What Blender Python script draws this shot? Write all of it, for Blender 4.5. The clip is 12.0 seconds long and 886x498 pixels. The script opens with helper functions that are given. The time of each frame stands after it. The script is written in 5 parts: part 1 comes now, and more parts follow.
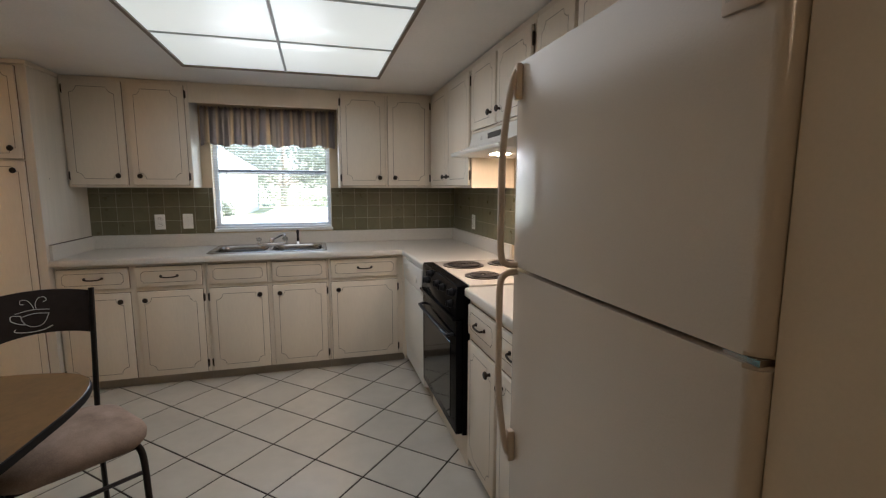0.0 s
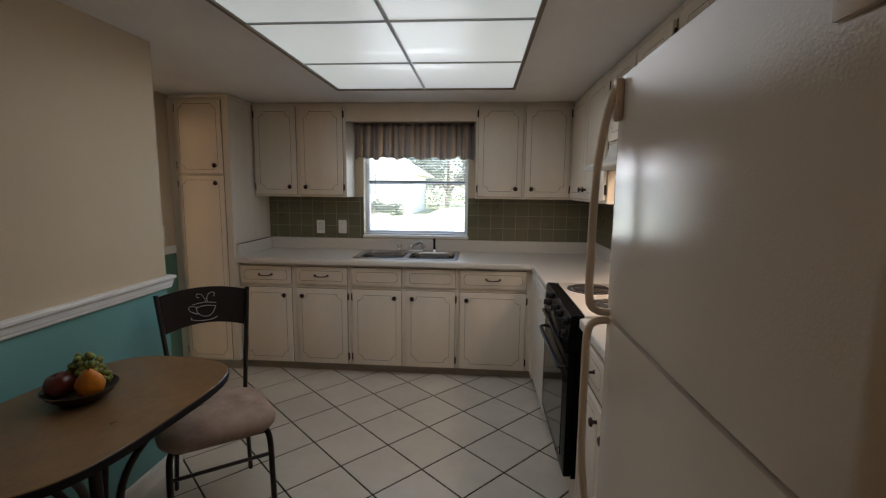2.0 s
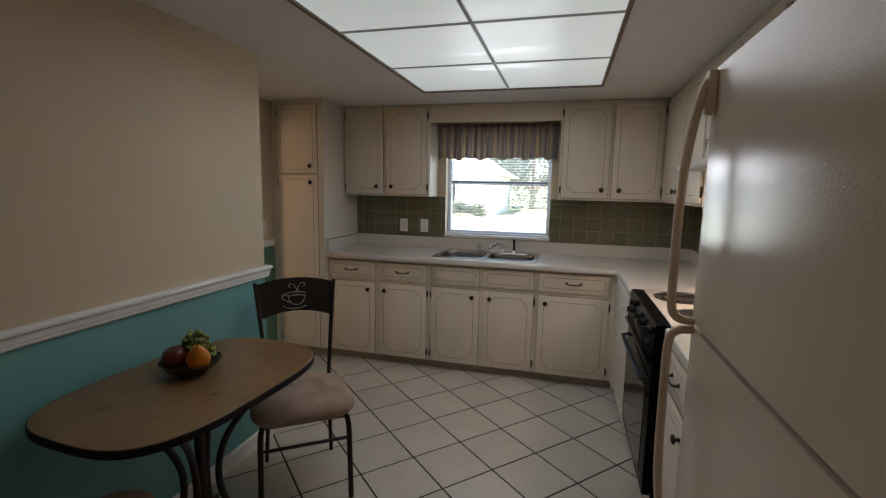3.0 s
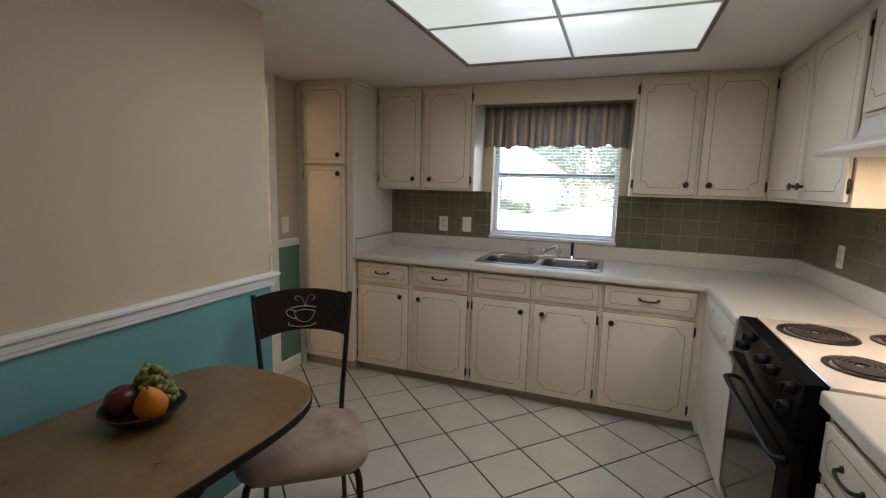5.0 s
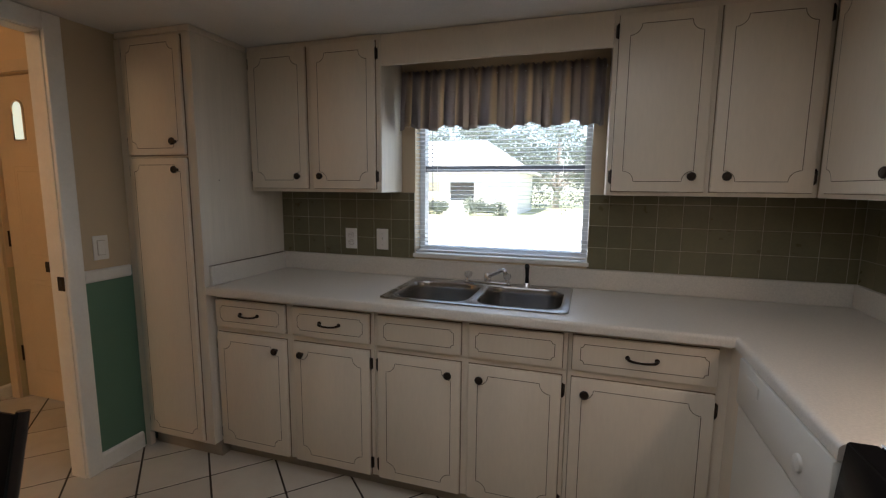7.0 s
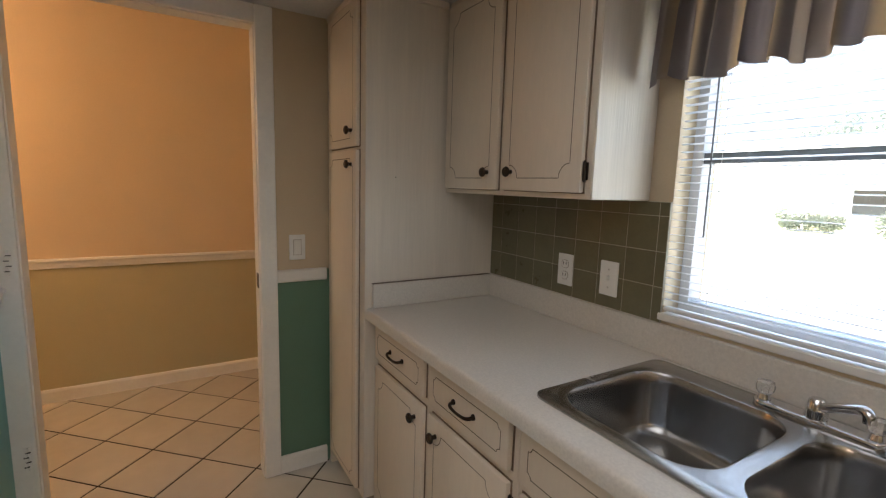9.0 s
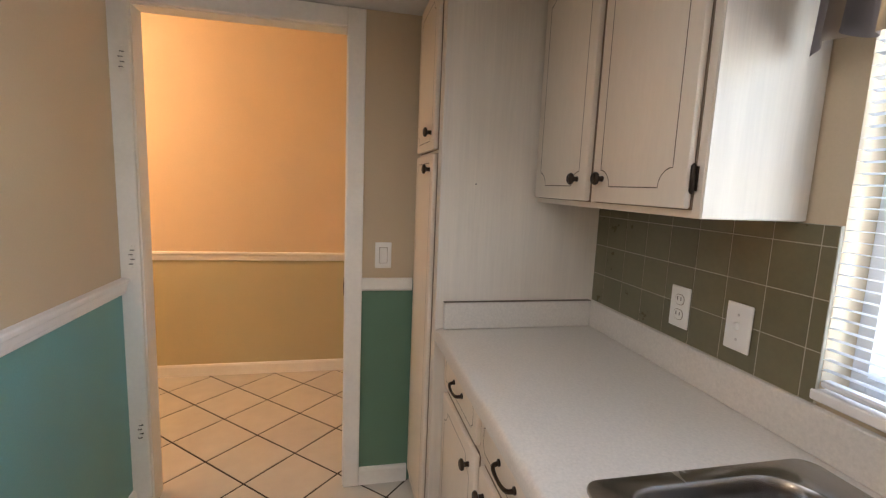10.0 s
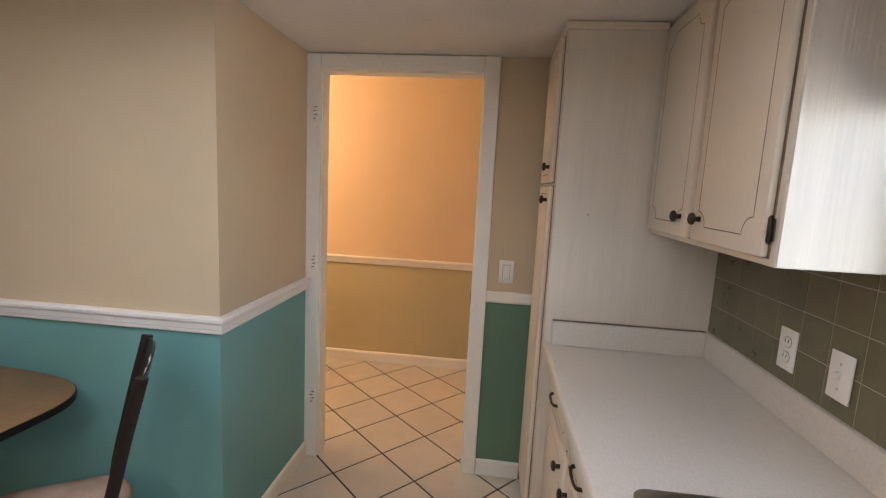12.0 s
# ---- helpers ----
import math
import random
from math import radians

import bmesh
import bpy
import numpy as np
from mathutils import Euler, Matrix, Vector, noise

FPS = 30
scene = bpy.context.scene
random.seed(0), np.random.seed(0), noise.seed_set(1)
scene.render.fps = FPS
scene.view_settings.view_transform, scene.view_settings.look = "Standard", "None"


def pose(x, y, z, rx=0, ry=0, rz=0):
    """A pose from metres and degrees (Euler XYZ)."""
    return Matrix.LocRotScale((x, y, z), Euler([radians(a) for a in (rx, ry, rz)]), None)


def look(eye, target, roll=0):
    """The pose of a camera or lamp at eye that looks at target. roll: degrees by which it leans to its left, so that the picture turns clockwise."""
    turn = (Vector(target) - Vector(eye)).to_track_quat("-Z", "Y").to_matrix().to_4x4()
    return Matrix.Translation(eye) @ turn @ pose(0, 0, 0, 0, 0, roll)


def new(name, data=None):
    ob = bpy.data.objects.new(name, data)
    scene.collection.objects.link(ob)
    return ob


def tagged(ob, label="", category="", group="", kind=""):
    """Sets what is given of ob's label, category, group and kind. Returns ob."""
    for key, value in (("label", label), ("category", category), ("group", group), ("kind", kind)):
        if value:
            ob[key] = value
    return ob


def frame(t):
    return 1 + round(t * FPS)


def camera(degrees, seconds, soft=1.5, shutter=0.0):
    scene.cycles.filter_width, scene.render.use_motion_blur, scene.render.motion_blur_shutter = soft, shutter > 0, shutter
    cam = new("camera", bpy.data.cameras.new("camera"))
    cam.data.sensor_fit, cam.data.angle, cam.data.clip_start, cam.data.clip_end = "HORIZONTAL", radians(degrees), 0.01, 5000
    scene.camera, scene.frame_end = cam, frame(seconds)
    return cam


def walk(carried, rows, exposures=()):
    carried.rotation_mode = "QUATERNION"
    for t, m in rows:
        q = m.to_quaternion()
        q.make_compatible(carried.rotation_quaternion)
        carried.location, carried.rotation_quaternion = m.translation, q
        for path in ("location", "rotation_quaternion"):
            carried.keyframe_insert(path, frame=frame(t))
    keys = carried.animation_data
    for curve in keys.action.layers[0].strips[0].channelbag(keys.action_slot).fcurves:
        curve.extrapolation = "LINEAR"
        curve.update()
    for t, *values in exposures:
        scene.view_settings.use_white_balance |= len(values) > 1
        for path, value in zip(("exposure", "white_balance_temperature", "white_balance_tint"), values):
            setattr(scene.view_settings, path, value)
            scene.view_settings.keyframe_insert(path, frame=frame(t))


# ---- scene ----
cam = camera(88.4, 12.0, soft=1.25)
PATH = [
    (0, (0.053, 0.106, 1.368), (0.583, 2.016, 1.101), 0.1),
    (0.5, (0.12, 0.138, 1.408), (0.525, 2.079, 1.147), 0.0),
    (1, (0.19, 0.151, 1.45), (0.447, 2.116, 1.181), 0.2),
    (1.5, (0.244, 0.161, 1.439), (0.298, 2.143, 1.177), 0.3),
    (2, (0.274, 0.172, 1.444), (0.119, 2.148, 1.181), 0.6),
    (2.5, (0.296, 0.175, 1.44), (-0.047, 2.128, 1.176), 0.9),
    (3, (0.299, 0.164, 1.438), (-0.21, 2.081, 1.174), 1.1),
    (3.5, (0.285, 0.173, 1.448), (-0.352, 2.05, 1.178), 1.3),
    (3.7, (0.284, 0.187, 1.458), (-0.395, 2.048, 1.184), 1.1),
    (5.3, (0.157, 0.831, 1.412), (-0.539, 2.684, 1.127), 1.5),
    (5.5, (0.183, 0.94, 1.417), (-0.495, 2.8, 1.134), 1.5),
    (6, (0.184, 1.226, 1.408), (-0.398, 3.119, 1.128), 1.5),
    (6.5, (0.17, 1.502, 1.403), (-0.372, 3.408, 1.132), 1.2),
    (6.7, (0.181, 1.607, 1.397), (-0.368, 3.511, 1.126), 1.0),
    (8.3, (0.145, 2.518, 1.391), (-1.184, 3.99, 1.133), 0.9),
    (8.5, (0.14, 2.635, 1.404), (-1.313, 3.983, 1.137), 1.3),
    (9, (0.072, 2.833, 1.393), (-1.625, 3.855, 1.118), 1.7),
    (9.5, (-0.035, 2.982, 1.391), (-1.877, 3.711, 1.118), 2.2),
    (10, (-0.042, 3.147, 1.41), (-1.975, 3.582, 1.135), 2.4),
    (10.5, (0.001, 3.225, 1.428), (-1.974, 3.375, 1.152), 2.6),
    (11, (0.061, 3.248, 1.438), (-1.917, 3.153, 1.158), 2.9),
    (11.5, (0.139, 3.237, 1.481), (-1.832, 3.041, 1.203), 3.0),
    (12, (0.198, 3.242, 1.501), (-1.772, 3.036, 1.226), 2.9),
]
walk(cam, [(t, look(eye, target, roll)) for t, eye, target, roll in PATH],
     [(0.0, 2.34, 6250, 10), (1.0, 2.3, 6250, 10), (1.5, 2.0, 6250, 10), (2.5, 1.85, 6250, 10), (3.5, 1.98, 6250, 10), (5.5, 2.36, 6200, 10), (6.0, 2.02, 6200, 10), (6.5, 1.53, 6250, 12),
      (8.5, 2.5, 6450, 12), (9.0, 2.35, 6600, 12), (9.5, 2.3, 6650, 13), (10.0, 3.05, 6450, 15), (10.5, 3.15, 6250, 19), (11.5, 3.05, 6200, 16), (12.0, 3.02, 6350, 16)])

# ---- world, sun, exposure ----
SKY, SUN = 0.15, 5.0
world = bpy.data.worlds.new("sky")
scene.world = world
world.use_nodes = True
wn = world.node_tree
sky = wn.nodes.new("ShaderNodeTexSky")
sky.sky_type, sky.sun_disc = "NISHITA", False
sky.sun_elevation, sky.sun_rotation = radians(52), radians(200)
wn.nodes["Background"].inputs["Strength"].default_value = SKY
wn.links.new(sky.outputs["Color"], wn.nodes["Background"].inputs["Color"])
sun = new("sun", bpy.data.lights.new("sun", "SUN"))
sun.data.energy, sun.data.angle, sun.data.color = SUN, radians(0.5), (1.0, 0.95, 0.87)
sun.matrix_world = look((0, -6, 20), (2.5, 6, 0))
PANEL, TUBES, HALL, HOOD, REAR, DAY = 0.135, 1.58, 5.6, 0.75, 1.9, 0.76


# ---- materials ----
def mat(name, base, rough=0.5, metal=0.0, vary=0.08, scale=6.0, bump=0.0, bscale=80.0, spec=0.5, per_object=0.0, stretch=(1, 1, 1)):
    """A surface with large and fine colour variation and fine relief."""
    m = bpy.data.materials.new(name)
    m.use_nodes = True
    nt = m.node_tree
    b = nt.nodes["Principled BSDF"]
    b.inputs["Roughness"].default_value, b.inputs["Metallic"].default_value = rough, metal
    b.inputs["Specular IOR Level"].default_value = spec
    co = nt.nodes.new("ShaderNodeTexCoord")
    mp = nt.nodes.new("ShaderNodeMapping")
    mp.inputs["Scale"].default_value = stretch
    nt.links.new(co.outputs["Object"], mp.inputs["Vector"])
    n1, n2 = nt.nodes.new("ShaderNodeTexNoise"), nt.nodes.new("ShaderNodeTexNoise")
    n1.inputs["Scale"].default_value, n1.inputs["Detail"].default_value = scale, 4
    n2.inputs["Scale"].default_value, n2.inputs["Detail"].default_value = bscale, 3
    for n in (n1, n2):
        nt.links.new(mp.outputs["Vector"], n.inputs["Vector"])
    mix = nt.nodes.new("ShaderNodeMath")
    mix.operation = "MULTIPLY_ADD"
    nt.links.new(n2.outputs["Fac"], mix.inputs[0])
    mix.inputs[1].default_value = 0.5
    nt.links.new(n1.outputs["Fac"], mix.inputs[2])
    rng = nt.nodes.new("ShaderNodeMapRange")
    rng.inputs["From Min"].default_value, rng.inputs["From Max"].default_value = 0.45, 1.05
    rng.inputs["To Min"].default_value, rng.inputs["To Max"].default_value = 1 - vary, 1 + vary
    nt.links.new(mix.outputs[0], rng.inputs["Value"])
    val = rng.outputs["Result"]
    if per_object:
        info = nt.nodes.new("ShaderNodeObjectInfo")
        r2 = nt.nodes.new("ShaderNodeMapRange")
        r2.inputs["To Min"].default_value, r2.inputs["To Max"].default_value = 1 - per_object, 1 + per_object
        nt.links.new(info.outputs["Random"], r2.inputs["Value"])
        mul = nt.nodes.new("ShaderNodeMath")
        mul.operation = "MULTIPLY"
        nt.links.new(val, mul.inputs[0])
        nt.links.new(r2.outputs["Result"], mul.inputs[1])
        val = mul.outputs[0]
        far = nt.nodes.new("ShaderNodeMath")
        far.operation = "MULTIPLY"
        far.inputs[1].default_value = 37.0
        nt.links.new(info.outputs["Random"], far.inputs[0])
        nt.links.new(far.outputs[0], mp.inputs["Location"])
    sc = nt.nodes.new("ShaderNodeVectorMath")
    sc.operation = "SCALE"
    sc.inputs[0].default_value = base
    nt.links.new(val, sc.inputs["Scale"])
    nt.links.new(sc.outputs["Vector"], b.inputs["Base Color"])
    rr = nt.nodes.new("ShaderNodeMapRange")
    rr.inputs["To Min"].default_value, rr.inputs["To Max"].default_value = max(0.02, rough - 0.07), min(1, rough + 0.07)
    nt.links.new(n1.outputs["Fac"], rr.inputs["Value"])
    nt.links.new(rr.outputs["Result"], b.inputs["Roughness"])
    if bump:
        bp = nt.nodes.new("ShaderNodeBump")
        bp.inputs["Strength"].default_value, bp.inputs["Distance"].default_value = 1.0, bump
        nt.links.new(n2.outputs["Fac"], bp.inputs["Height"])
        nt.links.new(bp.outputs["Normal"], b.inputs["Normal"])
    return m


def glow(name, colour, strength):
    m = bpy.data.materials.new(name)
    m.use_nodes = True
    b = m.node_tree.nodes["Principled BSDF"]
    b.inputs["Base Color"].default_value = (*colour, 1)
    b.inputs["Emission Color"].default_value = (*colour, 1)
    b.inputs["Emission Strength"].default_value = strength
    return m


BEIGE = mat("beige_wall_paint", (0.60, 0.485, 0.335), 0.62, vary=0.05, scale=2.0, bump=0.0002, bscale=160)
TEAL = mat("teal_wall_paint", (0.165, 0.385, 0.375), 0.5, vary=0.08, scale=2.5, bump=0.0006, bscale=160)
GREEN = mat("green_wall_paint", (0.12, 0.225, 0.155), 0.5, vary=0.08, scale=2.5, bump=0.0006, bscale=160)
HALL_UP = mat("hall_peach_wall_paint", (0.74, 0.575, 0.375), 0.6, vary=0.05, scale=2.0, bump=0.0008, bscale=140)
HALL_LOW = mat("hall_olive_wall_paint", (0.54, 0.475, 0.285), 0.55, vary=0.06, scale=2.0, bump=0.0008, bscale=140)
CEIL = mat("ceiling_paint", (0.72, 0.69, 0.65), 0.8, vary=0.05, scale=3, bump=0.0015, bscale=70)
TRIM = mat("white_trim_paint", (0.84, 0.83, 0.81), 0.38, vary=0.04, scale=8)
FRAMEP = mat("cream_door_casing_paint", (0.85, 0.825, 0.77), 0.4, vary=0.06, scale=6, bump=0.0004, bscale=60)
CAB = mat("cream_cabinet_paint", (0.76, 0.675, 0.565), 0.42, vary=0.06, scale=5, bump=0.0004, bscale=90, stretch=(1, 1, 0.2))
CABIN = mat("pale_cabinet_side_paint", (0.72, 0.655, 0.565), 0.5, vary=0.09, scale=4, bump=0.0008, bscale=40, stretch=(3, 3, 0.16))
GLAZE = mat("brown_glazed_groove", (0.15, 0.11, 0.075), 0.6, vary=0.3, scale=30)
GAPSHADE = mat("brown_door_gap_shade_and_glaze", (0.24, 0.175, 0.12), 0.7, vary=0.3, scale=20)
# tan of the toe kicks, also painted as gap shade on wall plates
KICK_AND_GAP = mat("tan_kick_and_gap_shade", (0.36, 0.31, 0.25), 0.6, vary=0.1, scale=8)
BRONZE = mat("dark_bronze", (0.045, 0.032, 0.024), 0.38, 0.75, vary=0.25, scale=40)
LAMINATE = mat("speckled_white_laminate", (0.665, 0.625, 0.565), 0.36, vary=0.10, scale=150, bump=0.0001, bscale=520)
SPLASH = mat("olive_ceramic_glaze", (0.160, 0.146, 0.085), 0.3, vary=0.12, scale=14, per_object=0.1)
GROUT_W = mat("pale_tile_grout", (0.47, 0.44, 0.36), 0.8, vary=0.15, scale=30)
FTILE = mat("glazed_floor_tile", (0.58, 0.545, 0.48), 0.2, vary=0.07, scale=5, bump=0.0006, bscale=14, per_object=0.05)
GROUT_F = mat("dark_floor_grout", (0.030, 0.022, 0.017), 0.9, vary=0.3, scale=30)
STEEL = mat("brushed_stainless_steel", (0.42, 0.41, 0.40), 0.25, 1.0, vary=0.08, scale=6, stretch=(0.15, 1, 1))
CHROME = mat("chrome", (0.75, 0.75, 0.76), 0.1, 1.0, vary=0.03)
BLACK = mat("black_enamel", (0.005, 0.005, 0.006), 0.16, vary=0.2, scale=10, spec=0.05)
BLACKP = mat("black_plastic", (0.012, 0.012, 0.014), 0.4, vary=0.2, scale=30, spec=0.2)
OVENGLASS = mat("dark_oven_glass", (0.006, 0.006, 0.007), 0.06, vary=0.1, scale=5, spec=0.35)
ENAMEL = mat("almond_cooktop_enamel", (0.74, 0.67, 0.59), 0.2, vary=0.04, scale=8)
APPL = mat("white_appliance_enamel", (0.72, 0.71, 0.67), 0.33, vary=0.03, scale=6)
FRIDGE = mat("pebbled_almond_fridge_enamel", (0.62, 0.55, 0.465), 0.14, vary=0.03, scale=1.5, bump=0.0003, bscale=230, spec=0.5)
ALMOND = mat("almond_plastic", (0.66, 0.55, 0.44), 0.38, vary=0.05, scale=10)
GASKET = mat("dark_gasket", (0.05, 0.045, 0.04), 0.7)
COIL = mat("burner_coil", (0.026, 0.018, 0.015), 0.7, 0.0, vary=0.3, scale=40)
DRIP = mat("stained_drip_bowl", (0.13, 0.10, 0.085), 0.33, 0.9, vary=0.4, scale=30)
IRON = mat("dark_brown_metal", (0.028, 0.020, 0.017), 0.42, 0.55, vary=0.2, scale=30)
TABLE = mat("brown_laminate_tabletop", (0.215, 0.124, 0.056), 0.3, vary=0.28, scale=11, bscale=60, stretch=(1, 0.8, 1))
TEDGE = mat("dark_table_edge", (0.012, 0.010, 0.010), 0.55, vary=0.15, scale=10, spec=0.15)
SUEDE = mat("taupe_microsuede", (0.37, 0.27, 0.215), 0.95, vary=0.42, scale=9, bump=0.0008, bscale=300, spec=0.2)
SILVER = mat("pale_cut_metal_edge", (0.62, 0.60, 0.57), 0.4, 0.6, vary=0.1)
PLATE = mat("white_plastic_plate", (0.86, 0.85, 0.81), 0.35, vary=0.02)
SLOT = mat("dark_slot", (0.04, 0.035, 0.03), 0.6)
SLATM = mat("white_blind_slat", (0.80, 0.81, 0.82), 0.45, vary=0.03, scale=8)
ALU = mat("white_window_frame", (0.70, 0.71, 0.72), 0.4, vary=0.05, scale=8)
ALUD = mat("grey_aluminium_sash", (0.22, 0.24, 0.26), 0.4, 0.5, vary=0.08)
DOORP = mat("front_door_paint", (0.70, 0.57, 0.40), 0.45, vary=0.05, scale=4, bump=0.0005, bscale=50)
APPLE = mat("red_apple_skin", (0.10, 0.016, 0.012), 0.3, vary=0.5, scale=14)
PEAR = mat("orange_pear_skin", (0.66, 0.22, 0.02), 0.35, vary=0.25, scale=12)
GRAPE = mat("green_grape_skin", (0.20, 0.23, 0.05), 0.3, vary=0.2, scale=20, per_object=0.3)
BOWLM = mat("dark_bronze_bowl", (0.06, 0.035, 0.022), 0.3, 0.4, vary=0.3, scale=20)
STEM = mat("brown_stem", (0.12, 0.08, 0.04), 0.8)
GRASS = mat("lawn_grass", (0.44, 0.45, 0.28), 0.9, vary=0.25, scale=1.5, bump=0.02, bscale=20)
ROAD = mat("pale_asphalt", (0.50, 0.50, 0.49), 0.9, vary=0.15, scale=1, bump=0.003, bscale=40)
CONC = mat("pale_concrete", (0.62, 0.60, 0.56), 0.85, vary=0.12, scale=2, bump=0.002, bscale=30)
STUCCO = mat("white_stucco", (0.80, 0.78, 0.74), 0.85, vary=0.05, scale=2, bump=0.004, bscale=30)
ROOFM = mat("pale_roof_shingle", (0.62, 0.60, 0.58), 0.85, vary=0.12, scale=6, bump=0.006, bscale=12)
LEAF = mat("foliage", (0.115, 0.135, 0.105), 0.6, vary=0.4, scale=4)
leaf_tree = LEAF.node_tree
leaf_through = leaf_tree.nodes.new("ShaderNodeBsdfTranslucent")
leaf_through.inputs["Color"].default_value = (0.48, 0.52, 0.45, 1)
leaf_mix = leaf_tree.nodes.new("ShaderNodeMixShader")
leaf_tree.links.new(leaf_tree.nodes["Principled BSDF"].outputs["BSDF"], leaf_mix.inputs[1])
leaf_tree.links.new(leaf_through.outputs["BSDF"], leaf_mix.inputs[2])
leaf_tree.links.new(leaf_mix.outputs["Shader"], leaf_tree.nodes["Material Output"].inputs["Surface"])
BARK = mat("bark", (0.27, 0.24, 0.21), 0.9, vary=0.3, scale=8, bump=0.01, bscale=18)
CARP = mat("white_car_paint", (0.78, 0.78, 0.78), 0.25, 0.0, vary=0.03)
CARG = mat("car_window_glass", (0.03, 0.035, 0.04), 0.08)
TYRE = mat("tyre_rubber", (0.02, 0.02, 0.02), 0.8)
# emission stands in for daylight behind the door panes
LITE = glow("frosted_glass_daylight_glow", (0.75, 0.85, 0.70), 0.25)
TUBE = glow("warm_lamp_glass", (1.0, 0.72, 0.42), 0.9)
HOODLAMP = glow("hood_bulb", (1.0, 0.80, 0.55), 12.0)


def diffuser_material():
    """Prismatic diffuser lit from above by tubes: brighter below the lamp ends."""
    m = bpy.data.materials.new("lit_acrylic_diffuser")
    m.use_nodes = True
    nt = m.node_tree
    b = nt.nodes["Principled BSDF"]
    b.inputs["Base Color"].default_value = (0.8, 0.82, 0.8, 1)
    b.inputs["Roughness"].default_value = 0.35
    co = nt.nodes.new("ShaderNodeTexCoord")
    sep = nt.nodes.new("ShaderNodeSeparateXYZ")
    nt.links.new(co.outputs["Object"], sep.inputs[0])
    def math_node(op, a, b=0.0, c=0.0):
        n = nt.nodes.new("ShaderNodeMath")
        n.operation = op
        for i, v in enumerate((a, b, c)):
            if isinstance(v, (int, float)):
                n.inputs[i].default_value = v
            else:
                nt.links.new(v, n.inputs[i])
        return n.outputs[0]
    noi = nt.nodes.new("ShaderNodeTexNoise")
    noi.inputs["Scale"].default_value, noi.inputs["Detail"].default_value = 5.0, 1.0
    nt.links.new(co.outputs["Object"], noi.inputs["Vector"])
    wob = math_node("MULTIPLY_ADD", noi.outputs["Fac"], 0.12, -0.06)
    total = 0.0
    for cy in (2.49, 2.77):
        dy = math_node("ADD", math_node("SUBTRACT", sep.outputs["Y"], cy), wob)
        dx = math_node("ADD", sep.outputs["X"], 0.08)
        q = math_node("ADD", math_node("MULTIPLY", math_node("MULTIPLY", dy, dy), -900.0), math_node("MULTIPLY", math_node("MULTIPLY", dx, dx), -26.0))
        total = math_node("ADD", math_node("EXPONENT", q), total)
    wide = math_node("MULTIPLY", math_node("EXPONENT", math_node("MULTIPLY", math_node("MULTIPLY", math_node("SUBTRACT", sep.outputs["Y"], 2.5), math_node("SUBTRACT", sep.outputs["Y"], 2.5)), -1.2)), 0.25)
    ad_out = math_node("MULTIPLY_ADD", math_node("ADD", math_node("MULTIPLY", total, 1.0), math_node("ADD", wide, 0.56)), PANEL, 0.0)
    b.inputs["Emission Color"].default_value = (0.94, 1.0, 0.96, 1)
    nt.links.new(ad_out, b.inputs["Emission Strength"])
    return m


DIFF = diffuser_material()


def stripe_material():
    """Woven valance cloth: brown, gold, tan and grey stripes of uneven width."""
    m = bpy.data.materials.new("striped_valance_cloth")
    m.use_nodes = True
    nt = m.node_tree
    b = nt.nodes["Principled BSDF"]
    b.inputs["Roughness"].default_value = 0.8
    b.inputs["Sheen Weight"].default_value = 0.2
    uv = nt.nodes.new("ShaderNodeUVMap")
    sep = nt.nodes.new("ShaderNodeSeparateXYZ")
    nt.links.new(uv.outputs["UV"], sep.inputs[0])
    fr = nt.nodes.new("ShaderNodeMath")
    fr.operation = "FRACT"
    nt.links.new(sep.outputs["X"], fr.inputs[0])
    ramp = nt.nodes.new("ShaderNodeValToRGB")
    ramp.color_ramp.interpolation = "EASE"
    cols = [(0.0, (0.31, 0.275, 0.27)), (0.16, (0.43, 0.37, 0.33)), (0.30, (0.66, 0.53, 0.36)), (0.40, (0.33, 0.30, 0.30)),
            (0.58, (0.42, 0.37, 0.35)), (0.70, (0.64, 0.52, 0.37)), (0.79, (0.27, 0.235, 0.225)), (0.92, (0.46, 0.395, 0.335))]
    els = ramp.color_ramp.elements
    while len(els) < len(cols):
        els.new(0.5)
    for e, (p, c) in zip(els, cols):
        e.position, e.color = p, (*c, 1)
    nt.links.new(fr.outputs[0], ramp.inputs["Fac"])
    nt.links.new(ramp.outputs["Color"], b.inputs["Base Color"])
    tl = nt.nodes.new("ShaderNodeBsdfTranslucent")
    nt.links.new(ramp.outputs["Color"], tl.inputs["Color"])
    mx = nt.nodes.new("ShaderNodeMixShader")
    mx.inputs[0].default_value = 0.62
    nt.links.new(b.outputs[0], mx.inputs[1])
    nt.links.new(tl.outputs[0], mx.inputs[2])
    nt.links.new(mx.outputs[0], nt.nodes["Material Output"].inputs["Surface"])
    noi = nt.nodes.new("ShaderNodeTexNoise")
    noi.inputs["Scale"].default_value = 400
    bp = nt.nodes.new("ShaderNodeBump")
    bp.inputs["Distance"].default_value = 0.0006
    nt.links.new(noi.outputs["Fac"], bp.inputs["Height"])
    nt.links.new(bp.outputs["Normal"], b.inputs["Normal"])
    return m


STRIPE = stripe_material()


def pane_material():
    m = bpy.data.materials.new("window_glass")
    m.use_nodes = True
    nt = m.node_tree
    b = nt.nodes["Principled BSDF"]
    b.inputs["Base Color"].default_value = (1, 1, 1, 1)
    b.inputs["Roughness"].default_value = 0.0
    b.inputs["Transmission Weight"].default_value = 1.0
    b.inputs["IOR"].default_value = 1.05
    return m


PANE = pane_material()


